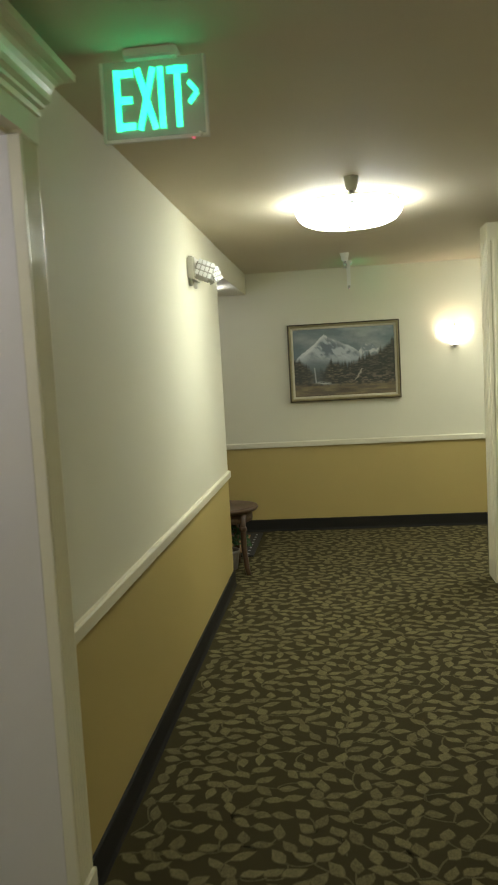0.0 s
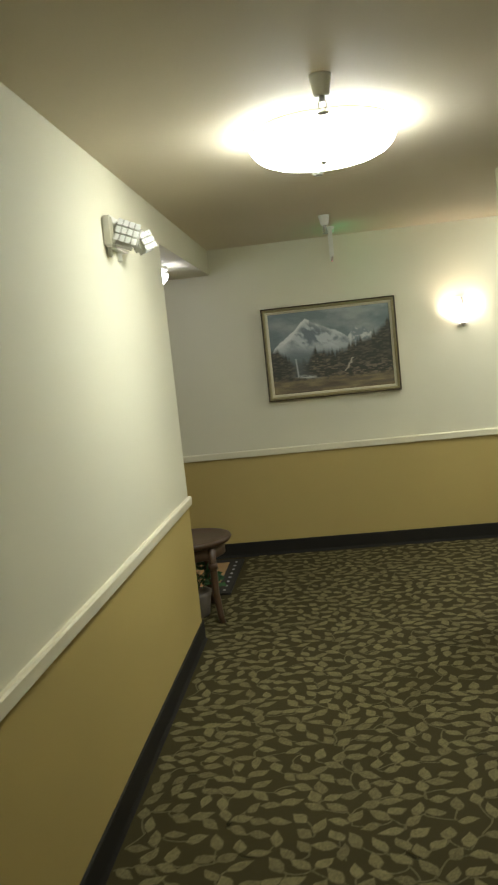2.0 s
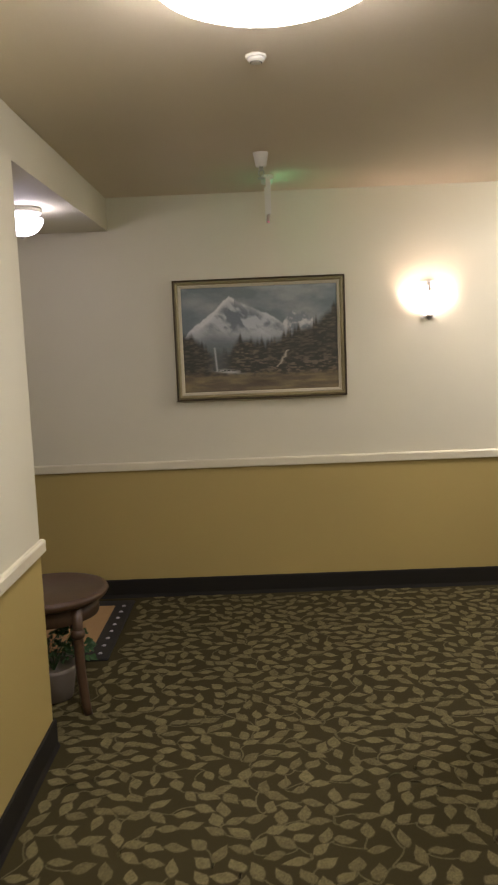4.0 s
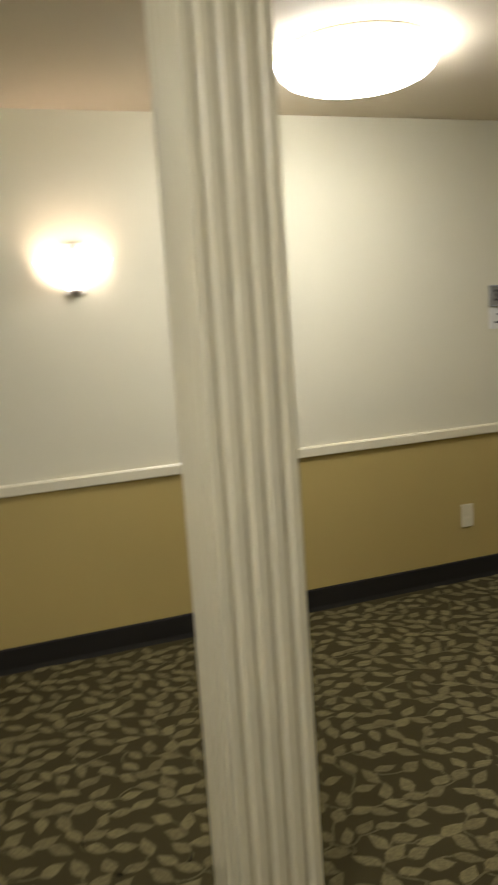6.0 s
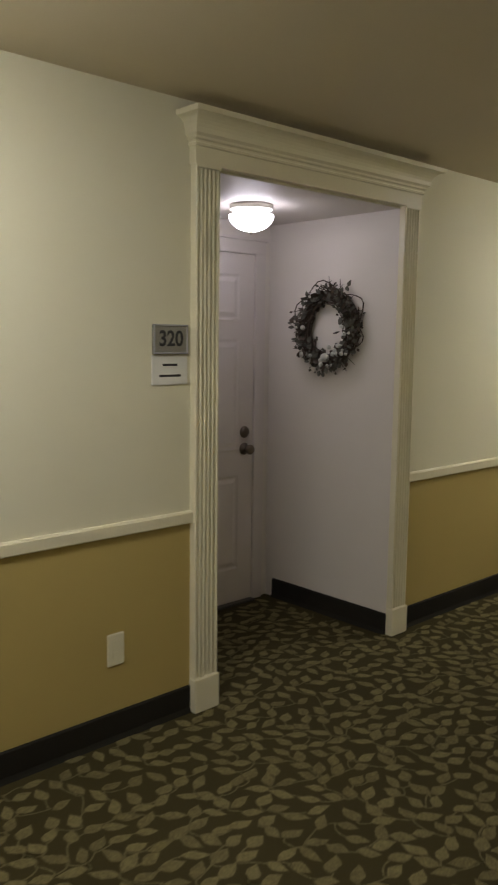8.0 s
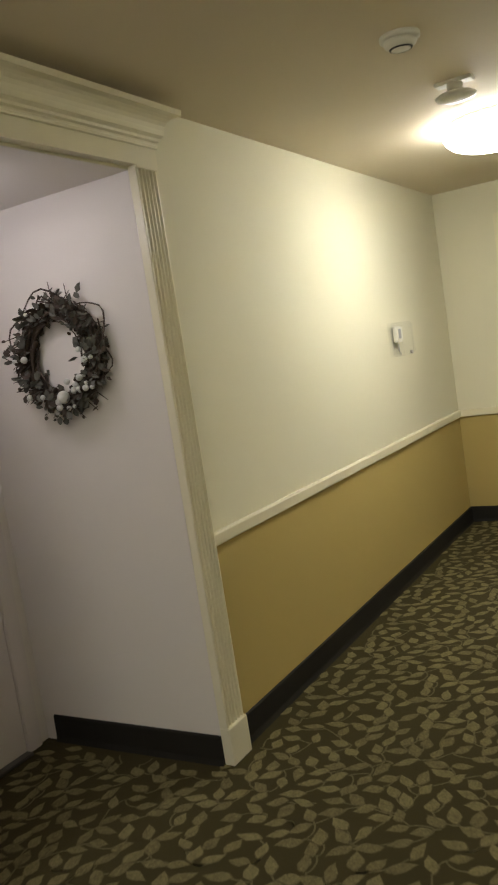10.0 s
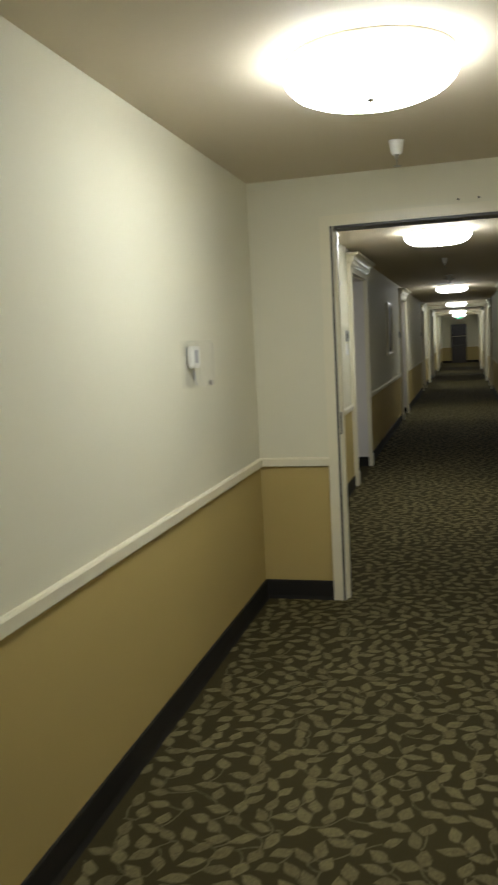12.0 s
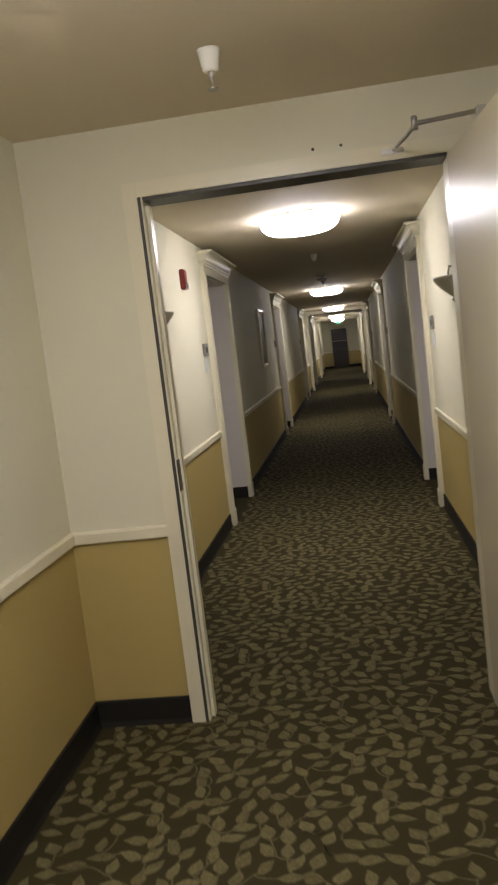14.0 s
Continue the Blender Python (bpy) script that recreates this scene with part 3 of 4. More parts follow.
for px, py in ((5.46, 6.155), (15.94, 6.08)):
    em = thing("ceiling_detector", "grey disc detector on a short ceiling bracket", "smoke detector", pose(px, py, CEIL))
    part("bracket", box(-0.03, 0.03, -0.07, 0.07, -0.014, 0, 0.003), WHITEP, em)
    part("neck", lathe([(0.03, -0.012), (0.026, -0.05)], 20), WHITEP, em, "", True)
    part("disc", lathe([(0.06, -0.048), (0.075, -0.056), (0.072, -0.066), (0.03, -0.074)], 28), WHITEP, em, "white disc", True)

# ---- emergency light on the first corridor's wall ----
el = thing("emergency_light", "white twin-head emergency light high on the wall", "emergency light", pose(LEFT_X, 4.26, 2.012))
part("body", box(0.0, 0.04, -0.13, 0.13, -0.05, 0.07, 0.008), WHITEP, el)
def lamp_head(m, w, material):
    hd = part("head", moved(box(-w, w, -0.02, 0.045, -w, w, 0.016), m), HEADGREY, el, "white lamp head")
    bm = bmesh.new()
    for i in range(4):
        for j in range(3):
            cx, cz = (-0.75 + 0.5 * i) * w * 0.92, (-0.62 + 0.62 * j) * w
            box(cx - w * 0.19, cx + w * 0.19, -0.026, -0.0195, cz - w * 0.25, cz + w * 0.25, 0.0015, bm)
    part("lens", moved(bm, m), material, hd, "faceted clear lens")


lamp_head(Matrix.Translation((0.085, -0.09, -0.005)) @ Euler((radians(-12), radians(22), radians(14))).to_matrix().to_4x4(), 0.05, LENS)
lamp_head(Matrix.Translation((0.105, 0.12, -0.01)) @ Euler((radians(-12), radians(-18), radians(62))).to_matrix().to_4x4(), 0.042, LENS)
for yy in (-0.09, 0.06):
    part("foot", box(0.002, 0.02, yy - 0.008, yy + 0.008, -0.085, -0.048, 0.002), WHITEP, el)

# ---- painting ----
PX0, PX1, PZ0, PZ1 = -0.392, 0.574, 1.149, 1.825
pa = thing("painting", "framed oil painting of a snowy mountain in a gilt frame", "painting", pose(0, MAIN_Y, 0))


def mitred(x0, x1, z0, z1, prof):
    """A picture frame: prof gives (inset, outward) pairs from the outer to the inner edge."""
    bm = bmesh.new()
    rows = [[bm.verts.new((x, -o, z)) for x, z in ((x0 + i, z0 + i), (x1 - i, z0 + i), (x1 - i, z1 - i), (x0 + i, z1 - i))] for i, o in prof]
    for a, b in zip(rows, rows[1:]):
        for k in range(4):
            bm.faces.new((a[k], a[(k + 1) % 4], b[(k + 1) % 4], b[k]))
    return bm


part("outer_frame", mitred(PX0, PX1, PZ0, PZ1, [(0.0, 0.001), (0.0, 0.034), (0.004, 0.04), (0.008, 0.038), (0.010, 0.031)]), GILTDARK, pa, "dark gilt outer moulding")
part("frame", mitred(PX0, PX1, PZ0, PZ1, [(0.010, 0.031), (0.018, 0.036), (0.026, 0.031), (0.029, 0.025)]), GILT, pa, "worn gilt moulding")
part("liner", mitred(PX0, PX1, PZ0, PZ1, [(0.029, 0.025), (0.032, 0.028), (0.044, 0.022), (0.047, 0.014)]), LINEN, pa, "cream liner")
IX0, IX1, IZ0, IZ1 = PX0 + 0.045, PX1 - 0.045, PZ0 + 0.045, PZ1 - 0.045
IW, IH = IX1 - IX0, IZ1 - IZ0


def oil(name, c1, c2, scale=9.0, stretch=(1, 1, 2.5)):
    """Brushed oil paint between two colours."""
    m = mat(name, c1, 0.5, 0.1, 20, 300, 0.05)
    nt = m.node_tree
    co = nt.nodes.new("ShaderNodeTexCoord")
    mp = nt.nodes.new("ShaderNodeMapping")
    mp.inputs["Scale"].default_value = stretch
    n = nt.nodes.new("ShaderNodeTexNoise")
    n.inputs["Scale"].default_value, n.inputs["Detail"].default_value, n.inputs["Distortion"].default_value = scale, 6, 0.8
    rp = nt.nodes.new("ShaderNodeValToRGB")
    rp.color_ramp.elements[0].position, rp.color_ramp.elements[1].position = 0.36, 0.66
    rp.color_ramp.elements[0].color, rp.color_ramp.elements[1].color = (*c1, 1), (*c2, 1)
    nt.links.new(co.outputs["Object"], mp.inputs["Vector"])
    nt.links.new(mp.outputs["Vector"], n.inputs["Vector"])
    nt.links.new(n.outputs["Fac"], rp.inputs["Fac"])
    nt.links.new(rp.outputs["Color"], nt.nodes["Principled BSDF"].inputs["Base Color"])
    return m


FARWOOD = oil("painted_far_wood", (0.05, 0.055, 0.045), (0.17, 0.16, 0.13), 24, (1, 1, 0.6))


def value_noise(u, v, seed):
    """Smooth random field over the plane."""
    g = np.random.RandomState(seed).rand(64, 64)
    iu, iv = np.floor(u).astype(int), np.floor(v).astype(int)
    fu, fv = u - iu, v - iv
    fu, fv = fu * fu * (3 - 2 * fu), fv * fv * (3 - 2 * fv)
    a, b = g[iu % 64, iv % 64], g[(iu + 1) % 64, iv % 64]
    c, d = g[iu % 64, (iv + 1) % 64], g[(iu + 1) % 64, (iv + 1) % 64]
    return (a * (1 - fu) + b * fu) * (1 - fv) + (c * (1 - fu) + d * fu) * fv


def strokes(u, v, scale, seed, octaves=4):
    return sum(value_noise(u * scale * 2 ** k, v * scale * 2 ** k, seed + k) * 0.5 ** (k + 1) for k in range(octaves)) / (1 - 0.5 ** octaves)


def step(x, width):
    t = np.clip(x / width * 0.5 + 0.5, 0, 1)
    return t * t * (3 - 2 * t)


def blend(low, high, f):
    return low + (np.array(high) - low) * np.clip(f, 0, 1)[..., None]


def firs(u, base, seed, count, tall):
    """Height of a row of pointed trees over a base line."""
    rs = np.random.RandomState(seed)
    top = base.copy()
    for k in range(count):
        c, h, w = rs.rand(), tall * (0.35 + 0.65 * rs.rand()), 0.008 + 0.012 * rs.rand()
        top = np.maximum(top, base + h * (1 - np.abs(u - c) / w) - 0.1 * (np.abs(u - c) > w))
    return top


def mountain_scene(u, v):
    """Colours of the oil painting: sky, snowy peak, mist, dark firs, stream and meadow."""
    n1, n2, n3 = strokes(u, v * 1.5, 5, 1), strokes(u * 1.5, v, 22, 7), strokes(u, v * 2.2, 34, 13)
    sky = np.zeros(u.shape + (3,)) + np.array((0.155, 0.195, 0.20))
    sky = blend(sky, (0.30, 0.33, 0.32), (n1 - 0.42) * 2.4 * (0.4 + v))
    sky = blend(sky, (0.42, 0.44, 0.42), np.exp(-((u - 0.08) / 0.10) ** 2 - ((v - 0.86) / 0.06) ** 2) * 0.5)
    # second, lower peaks
    h2 = np.interp(u, (0.58, 0.66, 0.70, 0.73, 0.78, 0.84, 0.92), (0.40, 0.66, 0.76, 0.71, 0.75, 0.66, 0.5)) + (n2 - 0.5) * 0.05
    far = blend(np.zeros(u.shape + (3,)) + np.array((0.20, 0.235, 0.25)), (0.58, 0.58, 0.56), (n2 - 0.42) * 4)
    img = blend(sky, 0, v * 0)
    m = step(h2 - v, 0.02)[..., None]
    img = img * (1 - m) + far * m
    # main peak
    h1 = np.interp(u, (0.0, 0.05, 0.20, 0.31, 0.36, 0.46, 0.56, 0.63, 0.69, 1.0), (0.50, 0.60, 0.76, 0.91, 0.86, 0.79, 0.725, 0.66, 0.55, 0.40)) + (n2 - 0.5) * 0.03
    depth = h1 - v
    ribs = strokes(u * 1.0 + v * 0.55, v * 0.5 - u * 0.35, 17, 23)
    face = blend(np.zeros(u.shape + (3,)) + np.array((0.15, 0.18, 0.20)), (0.46, 0.50, 0.51), (ribs - 0.46) * 5.5)
    edge = np.exp(-(depth / 0.045) ** 2) * (0.35 + 0.65 * (u < 0.34)) + np.exp(-(depth / 0.10) ** 2) * np.exp(-((u - 0.13) / 0.09) ** 2)
    face = blend(face, (0.66, 0.67, 0.65), edge * (0.55 + n2))
    skirt = np.interp(u, (0.0, 0.08, 0.22, 0.36, 0.48, 0.58, 0.68), (0.60, 0.61, 0.60, 0.585, 0.61, 0.62, 0.55))
    face = blend(face, (0.52, 0.55, 0.55), step(skirt - v + (n2 - 0.5) * 0.12, 0.06) * 0.8)
    m = step(depth, 0.012)[..., None]
    img = img * (1 - m) + face * m
    # mist that sinks into the valley
    img = blend(img, (0.15, 0.18, 0.18), step(0.52 - v + (n1 - 0.5) * 0.1, 0.09) * (u < 0.9))
    img = blend(img, (0.07, 0.08, 0.07), step(0.38 - v, 0.10) * 0.7)
    # woods
    back = np.interp(u, (0, 0.04, 0.12, 0.20, 0.30, 0.36, 0.44, 0.54, 0.64, 0.74, 0.84, 0.92, 1), (0.56, 0.54, 0.46, 0.34, 0.36, 0.50, 0.47, 0.42, 0.50, 0.56, 0.60, 0.70, 0.78))
    wood = blend(np.zeros(u.shape + (3,)) + np.array((0.040, 0.040, 0.029)), (0.125, 0.108, 0.072), (n3 - 0.42) * 2.6)
    img_m = step(firs(u, back + (n2 - 0.5) * 0.04, 3, 30, 0.08) - v, 0.045) * (1 - 0.75 * np.exp(-((u - 0.235) / 0.055) ** 2) * (v > 0.2))
    img = img * (1 - img_m[..., None]) + wood * img_m[..., None]
    img = blend(img, (0.19, 0.16, 0.10), (n3 - 0.52) * 5 * np.exp(-((u - 0.42) / 0.10) ** 2 - ((v - 0.36) / 0.09) ** 2))
    # rocky bank and meadow
    img = blend(img, (0.17, 0.135, 0.095), step(0.30 - v, 0.05) * np.clip((n3 - 0.50) * 6, 0, 1) * step(u - 0.42, 0.2))
    ground = blend(np.zeros(u.shape + (3,)) + np.array((0.13, 0.10, 0.062)), (0.25, 0.195, 0.095), (strokes(u, v * 4, 9, 31) - 0.35) * 2.2)
    m = step(0.165 - v + (n2 - 0.5) * 0.06, 0.03)[..., None]
    img = img * (1 - m) + ground * m
    img = blend(img, (0.06, 0.045, 0.03), np.exp(-((u - 0.50) / 0.10) ** 2 - ((v - 0.09) / 0.03) ** 2) * 0.8)
    # waterfall, stream and a pale snag
    img = blend(img, (0.50, 0.52, 0.50), np.exp(-((u - 0.207 - (0.4 - v) * 0.05) / 0.006) ** 2) * (v > 0.20) * (v < 0.43) * 0.75)
    img = blend(img, (0.58, 0.58, 0.54), np.exp(-((u - 0.29) / 0.07) ** 2 - ((v - 0.195 + 0.15 * (u - 0.29)) / 0.017) ** 2) * (n3 > 0.42) * 0.9)
    img = blend(img, (0.42, 0.37, 0.28), np.exp(-((u - 0.60 - (v - 0.2) * 0.42 - (n2 - 0.5) * 0.03) / 0.007) ** 2) * (v > 0.22) * (v < 0.38))
    return img


NU, NV = 240, 170
gu, gv = np.meshgrid(np.linspace(0, 1, NU), np.linspace(0, 1, NV))
col = mountain_scene(gu, gv)
me = bpy.data.meshes.new("canvas")
idx = np.arange(NU * NV).reshape(NV, NU)
quads = np.stack([idx[:-1, :-1], idx[:-1, 1:], idx[1:, 1:], idx[1:, :-1]], -1).reshape(-1, 4)
relief = (strokes(gu, gv, 60, 41, 2) - 0.5) * 0.0012
pts = np.stack([IX0 - 0.003 + gu * (IW + 0.006), -0.0165 + relief, IZ0 - 0.003 + gv * (IH + 0.006)], -1).reshape(-1, 3)
me.from_pydata(pts.tolist(), [], quads.tolist())
att = me.attributes.new("pigment", "FLOAT_COLOR", "POINT")
att.data.foreach_set("color", np.concatenate([col.reshape(-1, 3), np.ones((NU * NV, 1))], 1).astype(np.float32).ravel())
OILS = mat("oil_paint", (0.3, 0.3, 0.3), 0.42, 0.1, 20, 300, 0.05)
pig = OILS.node_tree.nodes.new("ShaderNodeAttribute")
pig.attribute_name = "pigment"
OILS.node_tree.links.new(pig.outputs["Color"], OILS.node_tree.nodes["Principled BSDF"].inputs["Base Color"])
me.materials.append(OILS)
canvas = new("canvas", me)
canvas.parent = pa
tagged(canvas, "oil painting of a snowy peak over dark firs")
part("backing", box(IX0 - 0.004, IX1 + 0.004, -0.014, -0.004, IZ0 - 0.004, IZ1 + 0.004), LINEN, pa)

# ---- plaques and switch plates on the long wall ----
pl = thing("room_sign", "grey engraved room number plate beside the entry", "room sign", pose(3.172, MAIN_Y, 1.449) @ Matrix.Diagonal((0.9, 1, 0.95, 1)))
part("plate", box(-0.086, 0.086, -0.012, 0, -0.056, 0.056, 0.002), BRONZE, pl)
part("border", mitred(-0.086, 0.086, -0.056, 0.056, [(0.0, 0.012), (0.0, 0.015), (0.005, 0.016), (0.008, 0.0125)]), GREYP, pl)
letters("320", 0.082, Matrix.Translation((0, -0.0125, 0)) @ Matrix.Rotation(math.pi / 2, 4, "X"), INK, pl, "number")
nm = thing("name_card", "white card in a slim holder under the room number", "name card", pose(3.172, MAIN_Y, 1.338) @ Matrix.Diagonal((0.94, 1, 0.94, 1)))
part("card", box(-0.086, 0.086, -0.006, 0, -0.057, 0.057, 0.001), PAPER, nm)
for z, w in ((0.02, 0.035), (-0.022, 0.052)):
    part("writing", box(-w, w, -0.0068, -0.0062, z - 0.0045, z + 0.0045), INK, nm, "dark unreadable line of writing")
ou = thing("outlet_cover", "white wall outlet cover on the ochre wall", "outlet", pose(2.928, MAIN_Y, 0.343))
part("plate", box(-0.036, 0.036, -0.007, 0, -0.06, 0.06, 0.003), TRIM, ou)
for z in (-0.022, 0.022):
    part("socket", box(-0.017, 0.017, -0.009, -0.006, z - 0.014, z + 0.014, 0.002), TRIM, ou)

th = thing("thermostat", "white thermostat inside a clear plastic guard on the wall", "thermostat", pose(6.84, MAIN_Y, 1.372))
part("base", box(-0.115, 0.115, -0.006, 0, -0.1, 0.095, 0.002), GUARD, th, "clear plastic base")
part("cable", tube([(-0.02, -0.02, -0.03), (-0.015, -0.02, -0.07), (0.01, -0.02, -0.09)], 0.003, 6), GREYP, th, "grey cable")
part("body", box(-0.06, 0.045, -0.032, -0.008, -0.02, 0.072, 0.006), WHITEP, th, "white thermostat body")
part("display", box(-0.03, 0.008, -0.034, -0.031, 0.0, 0.055), GREYP, th, "grey display")
part("guard", box(-0.115, 0.115, -0.075, -0.009, -0.1, 0.095, 0.012), GUARD, th, "clear plastic guard box")
part("lock", moved(lathe([(0.010, 0), (0.010, 0.012)], 12), Matrix.Translation((0.02, -0.074, -0.085)) @ Matrix.Rotation(math.pi / 2, 4, "X")), STEEL, th, "small steel lock")

# ---- corridor wall things ----
al = thing("fire_alarm", "red fire alarm sounder with a white strobe", "fire alarm", pose(10.60, COR_N, 1.965))
part("body", box(-0.05, 0.05, -0.035, 0, -0.065, 0.075, 0.006), RED, al)
part("strobe", box(-0.03, 0.03, -0.055, -0.033, -0.065, -0.02, 0.005), WHITEP, al, "white strobe lens")
for x, y, rz in ((11.2, COR_N, 0), (11.1, COR_S, 180), (17.6, COR_N, 0), (17.6, COR_S, 180), (24.7, COR_N, 0), (24.7, COR_S, 180)):
    e = thing("room_sign", "grey room number plate in the corridor", "room sign", pose(x, y, 1.468, 0, 0, rz), "corridor room signs")
    part("plate", box(-0.08, 0.08, -0.016, 0, -0.05, 0.05, 0.003), BRONZE, e)
    part("number", box(-0.045, 0.045, -0.0175, -0.0155, -0.02, 0.02), INK, e, "dark unreadable number")
    e = thing("name_card", "white card under a corridor room number", "name card", pose(x + 0.01, y, 1.345, 0, 0, rz), "corridor name cards")
    part("card", box(-0.08, 0.08, -0.006, 0, -0.055, 0.055, 0.001), PAPER, e)
hp = thing("framed_picture", "tall framed picture with a pale border in the corridor", "picture", pose(15.62, COR_N, 1.55))
part("frame", mitred(-0.33, 0.33, -0.38, 0.38, [(0, 0.001), (0, 0.03), (0.03, 0.034), (0.05, 0.02)]), TRIM, hp)
part("print", box(-0.3, 0.3, -0.016, -0.004, -0.35, 0.35), FARWOOD, hp)
# dark hutch at the far end
hu = thing("hutch", "dark wooden hutch with shelves against the far wall", "cabinet", pose(COR_END, 6.13, 0))
part("base_cabinet", box(-0.42, -0.03, -0.36, 0.36, 0, 0.82, 0.006), DARKCAB, hu)
part("top", box(-0.44, -0.03, -0.40, 0.40, 0.82, 0.86, 0.006), DARKCAB, hu)
for yy in (-0.35, 0.35):
    part("side", box(-0.30, -0.03, yy - 0.012, yy + 0.012, 0.86, 1.88), DARKCAB, hu)
part("back", box(-0.045, -0.03, -0.338, 0.338, 0.86, 1.88), DARKCAB, hu)
for z in (1.29, 1.86):
    part("shelf", box(-0.30, -0.046, -0.337, 0.337, z, z + 0.025), LINEN if z < 1.5 else DARKCAB, hu)

# ---- column at the corner ----
CX0, CX1, CY0, CY1 = 0.985, 1.183, 5.118, 5.345


def ring_outline(depth):
    """Outline of the column, with four grooves a side."""
    pts = []
    corners = [(CX0, CY0), (CX1, CY0), (CX1, CY1), (CX0, CY1)]
    for k in range(4):
        a, b = Vector(corners[k]), Vector(corners[(k + 1) % 4])
        d = (b - a).normalized()
        n = Vector((-d.y, d.x))
        L = (b - a).length
        pts.append(tuple(a + d * 0.004 + n * 0.0))
        for i in range(4):
            c = L * (0.17 + 0.66 * i / 3)
            for j in range(7):
                an = math.pi * j / 6
                pts.append(tuple(a + d * (c - 0.0115 * math.cos(an)) + n * depth * math.sin(an)))
        pts.append(tuple(b - d * 0.004))
    return pts


bm = bmesh.new()
levels = [(0.0, 0.0), (0.115, 0.0), (0.130, 0.008), (2.18, 0.008), (2.195, 0.0), (CEIL - 0.001, 0.0)]
rows = [[bm.verts.new((x, y, z)) for x, y in ring_outline(dp)] for z, dp in levels]
for a, b in zip(rows, rows[1:]):
    for i in range(len(a)):
        bm.faces.new((a[i], a[(i + 1) % len(a)], b[(i + 1) % len(a)], b[i]))
structure(finish("column", bm, TRIM), "square cream column with fluted faces", "column")

# ---- alcove: table, plant, mat ----
TX, TY = -0.842, 5.652
tb = thing("side_table", "small round dark wooden side table in the alcove", "table", pose(TX, TY, 0))
part("tabletop", lathe([(0.18, 0.435), (0.215, 0.438), (0.24, 0.45), (0.25, 0.466), (0.245, 0.478), (0.225, 0.482), (0.212, 0.475), (0.004, 0.475)], 40), WOOD, tb, "", True)
part("apron", lathe([(0.195, 0.37), (0.205, 0.375), (0.205, 0.435), (0.195, 0.436)], 32), WOOD, tb, "", True)
for k in range(3):
    a = radians(-44 + 120 * k)
    c, s = math.cos(a), math.sin(a)
    bm = bmesh.new()
    bm = tube([(0.205 * c, 0.205 * s, 0.435), (0.205 * c, 0.205 * s, 0.33), (0.207 * c, 0.207 * s, 0.18), (0.228 * c, 0.228 * s, 0.05), (0.245 * c, 0.245 * s, 0.0)], 0.023, 10, 0.75, bm)
    leg = part("leg", bm, WOOD, tb, "", True)
    part("ring", moved(lathe([(0.02, 0.31), (0.029, 0.322), (0.029, 0.34), (0.02, 0.352)], 14), Matrix.Translation((0.205 * c, 0.205 * s, 0))), WOOD, leg, "", True)
pp = thing("potted_plant", "green leafy plant in a grey pot under the side table", "plant", pose(TX, TY, 0))
part("pot", lathe([(0.06, 0), (0.075, 0.01), (0.095, 0.13), (0.1, 0.15), (0.09, 0.15), (0.085, 0.13), (0.004, 0.125)], 24), CERAMIC, pp, "", True)
bm = bmesh.new()
rnd = random.Random(9)
for k in range(190):
    a, el2, r = rnd.uniform(0, 6.28), rnd.uniform(-0.1, 1.3), rnd.uniform(0.04, 0.17)
    p = Vector((r * math.cos(a) * math.cos(el2), r * math.sin(a) * math.cos(el2), 0.2 + 0.16 * math.sin(el2) * rnd.random()))
    d = Vector((math.cos(a + rnd.uniform(-0.8, 0.8)), math.sin(a), rnd.uniform(-0.5, 0.5))).normalized() * rnd.uniform(0.025, 0.05)
    n = d.orthogonal().normalized() * d.length * 0.35
    lift = Vector((0, 0, 0.008))
    vs = [bm.verts.new(v) for v in (p, p + d * 0.5 + n + lift, p + d, p + d * 0.5 - n + lift)]
    bm.faces.new(vs)
part("foliage", bm, GREEN, pp)
bm = bmesh.new()
for k in range(14):
    a = 6.28 * k / 14
    tube([(0, 0, 0.12), (0.04 * math.cos(a), 0.04 * math.sin(a), 0.2), (0.1 * math.cos(a), 0.1 * math.sin(a), 0.26)], 0.002, 5, 0.6, bm)
part("stems", bm, GREEN, pp)
dm = thing("door_mat", "tan door mat with a studded black rubber border", "door mat", pose(0, 0, 0))
part("border", box(-1.27, -0.69, 6.035, 6.91, 0.0, 0.012, 0.004), MATBLACK, dm, "black rubber border")
part("pile", box(-1.17, -0.79, 6.135, 6.81, 0.008, 0.016, 0.003), COIR, dm, "tan coir centre")
for k in range(8):
    part("stud", moved(lathe([(0.012, 0.011), (0.008, 0.016), (0.002, 0.017)], 10), Matrix.Translation((-0.74, 6.105 + k * 0.1, 0))), GREYP, dm)

# ---- wreath in the entry ----
wr = thing("wreath", "dried twig wreath with grey leaves and silver berries", "wreath", pose(N1 + NICHE_W, 7.40, 1.512, 0, 0, -90) @ pose(0, -0.035, 0) @ Matrix.Scale(1.12, 4))
rnd = random.Random(3)
bm = bmesh.new()
for k in range(95):
    a0, span = rnd.uniform(0, 6.28), rnd.uniform(0.8, 2.4)
    r0, r1 = rnd.uniform(0.105, 0.17), rnd.uniform(0.105, 0.185)
    y0, y1 = rnd.uniform(-0.025, 0.025), rnd.uniform(-0.025, 0.025)
    tube([((r0 + (r1 - r0) * f) * math.cos(a0 + span * f), y0 + (y1 - y0) * f, (r0 + (r1 - r0) * f) * math.sin(a0 + span * f)) for f in [i / 7 for i in range(8)]], rnd.uniform(0.003, 0.007), 5, 0.5, bm)
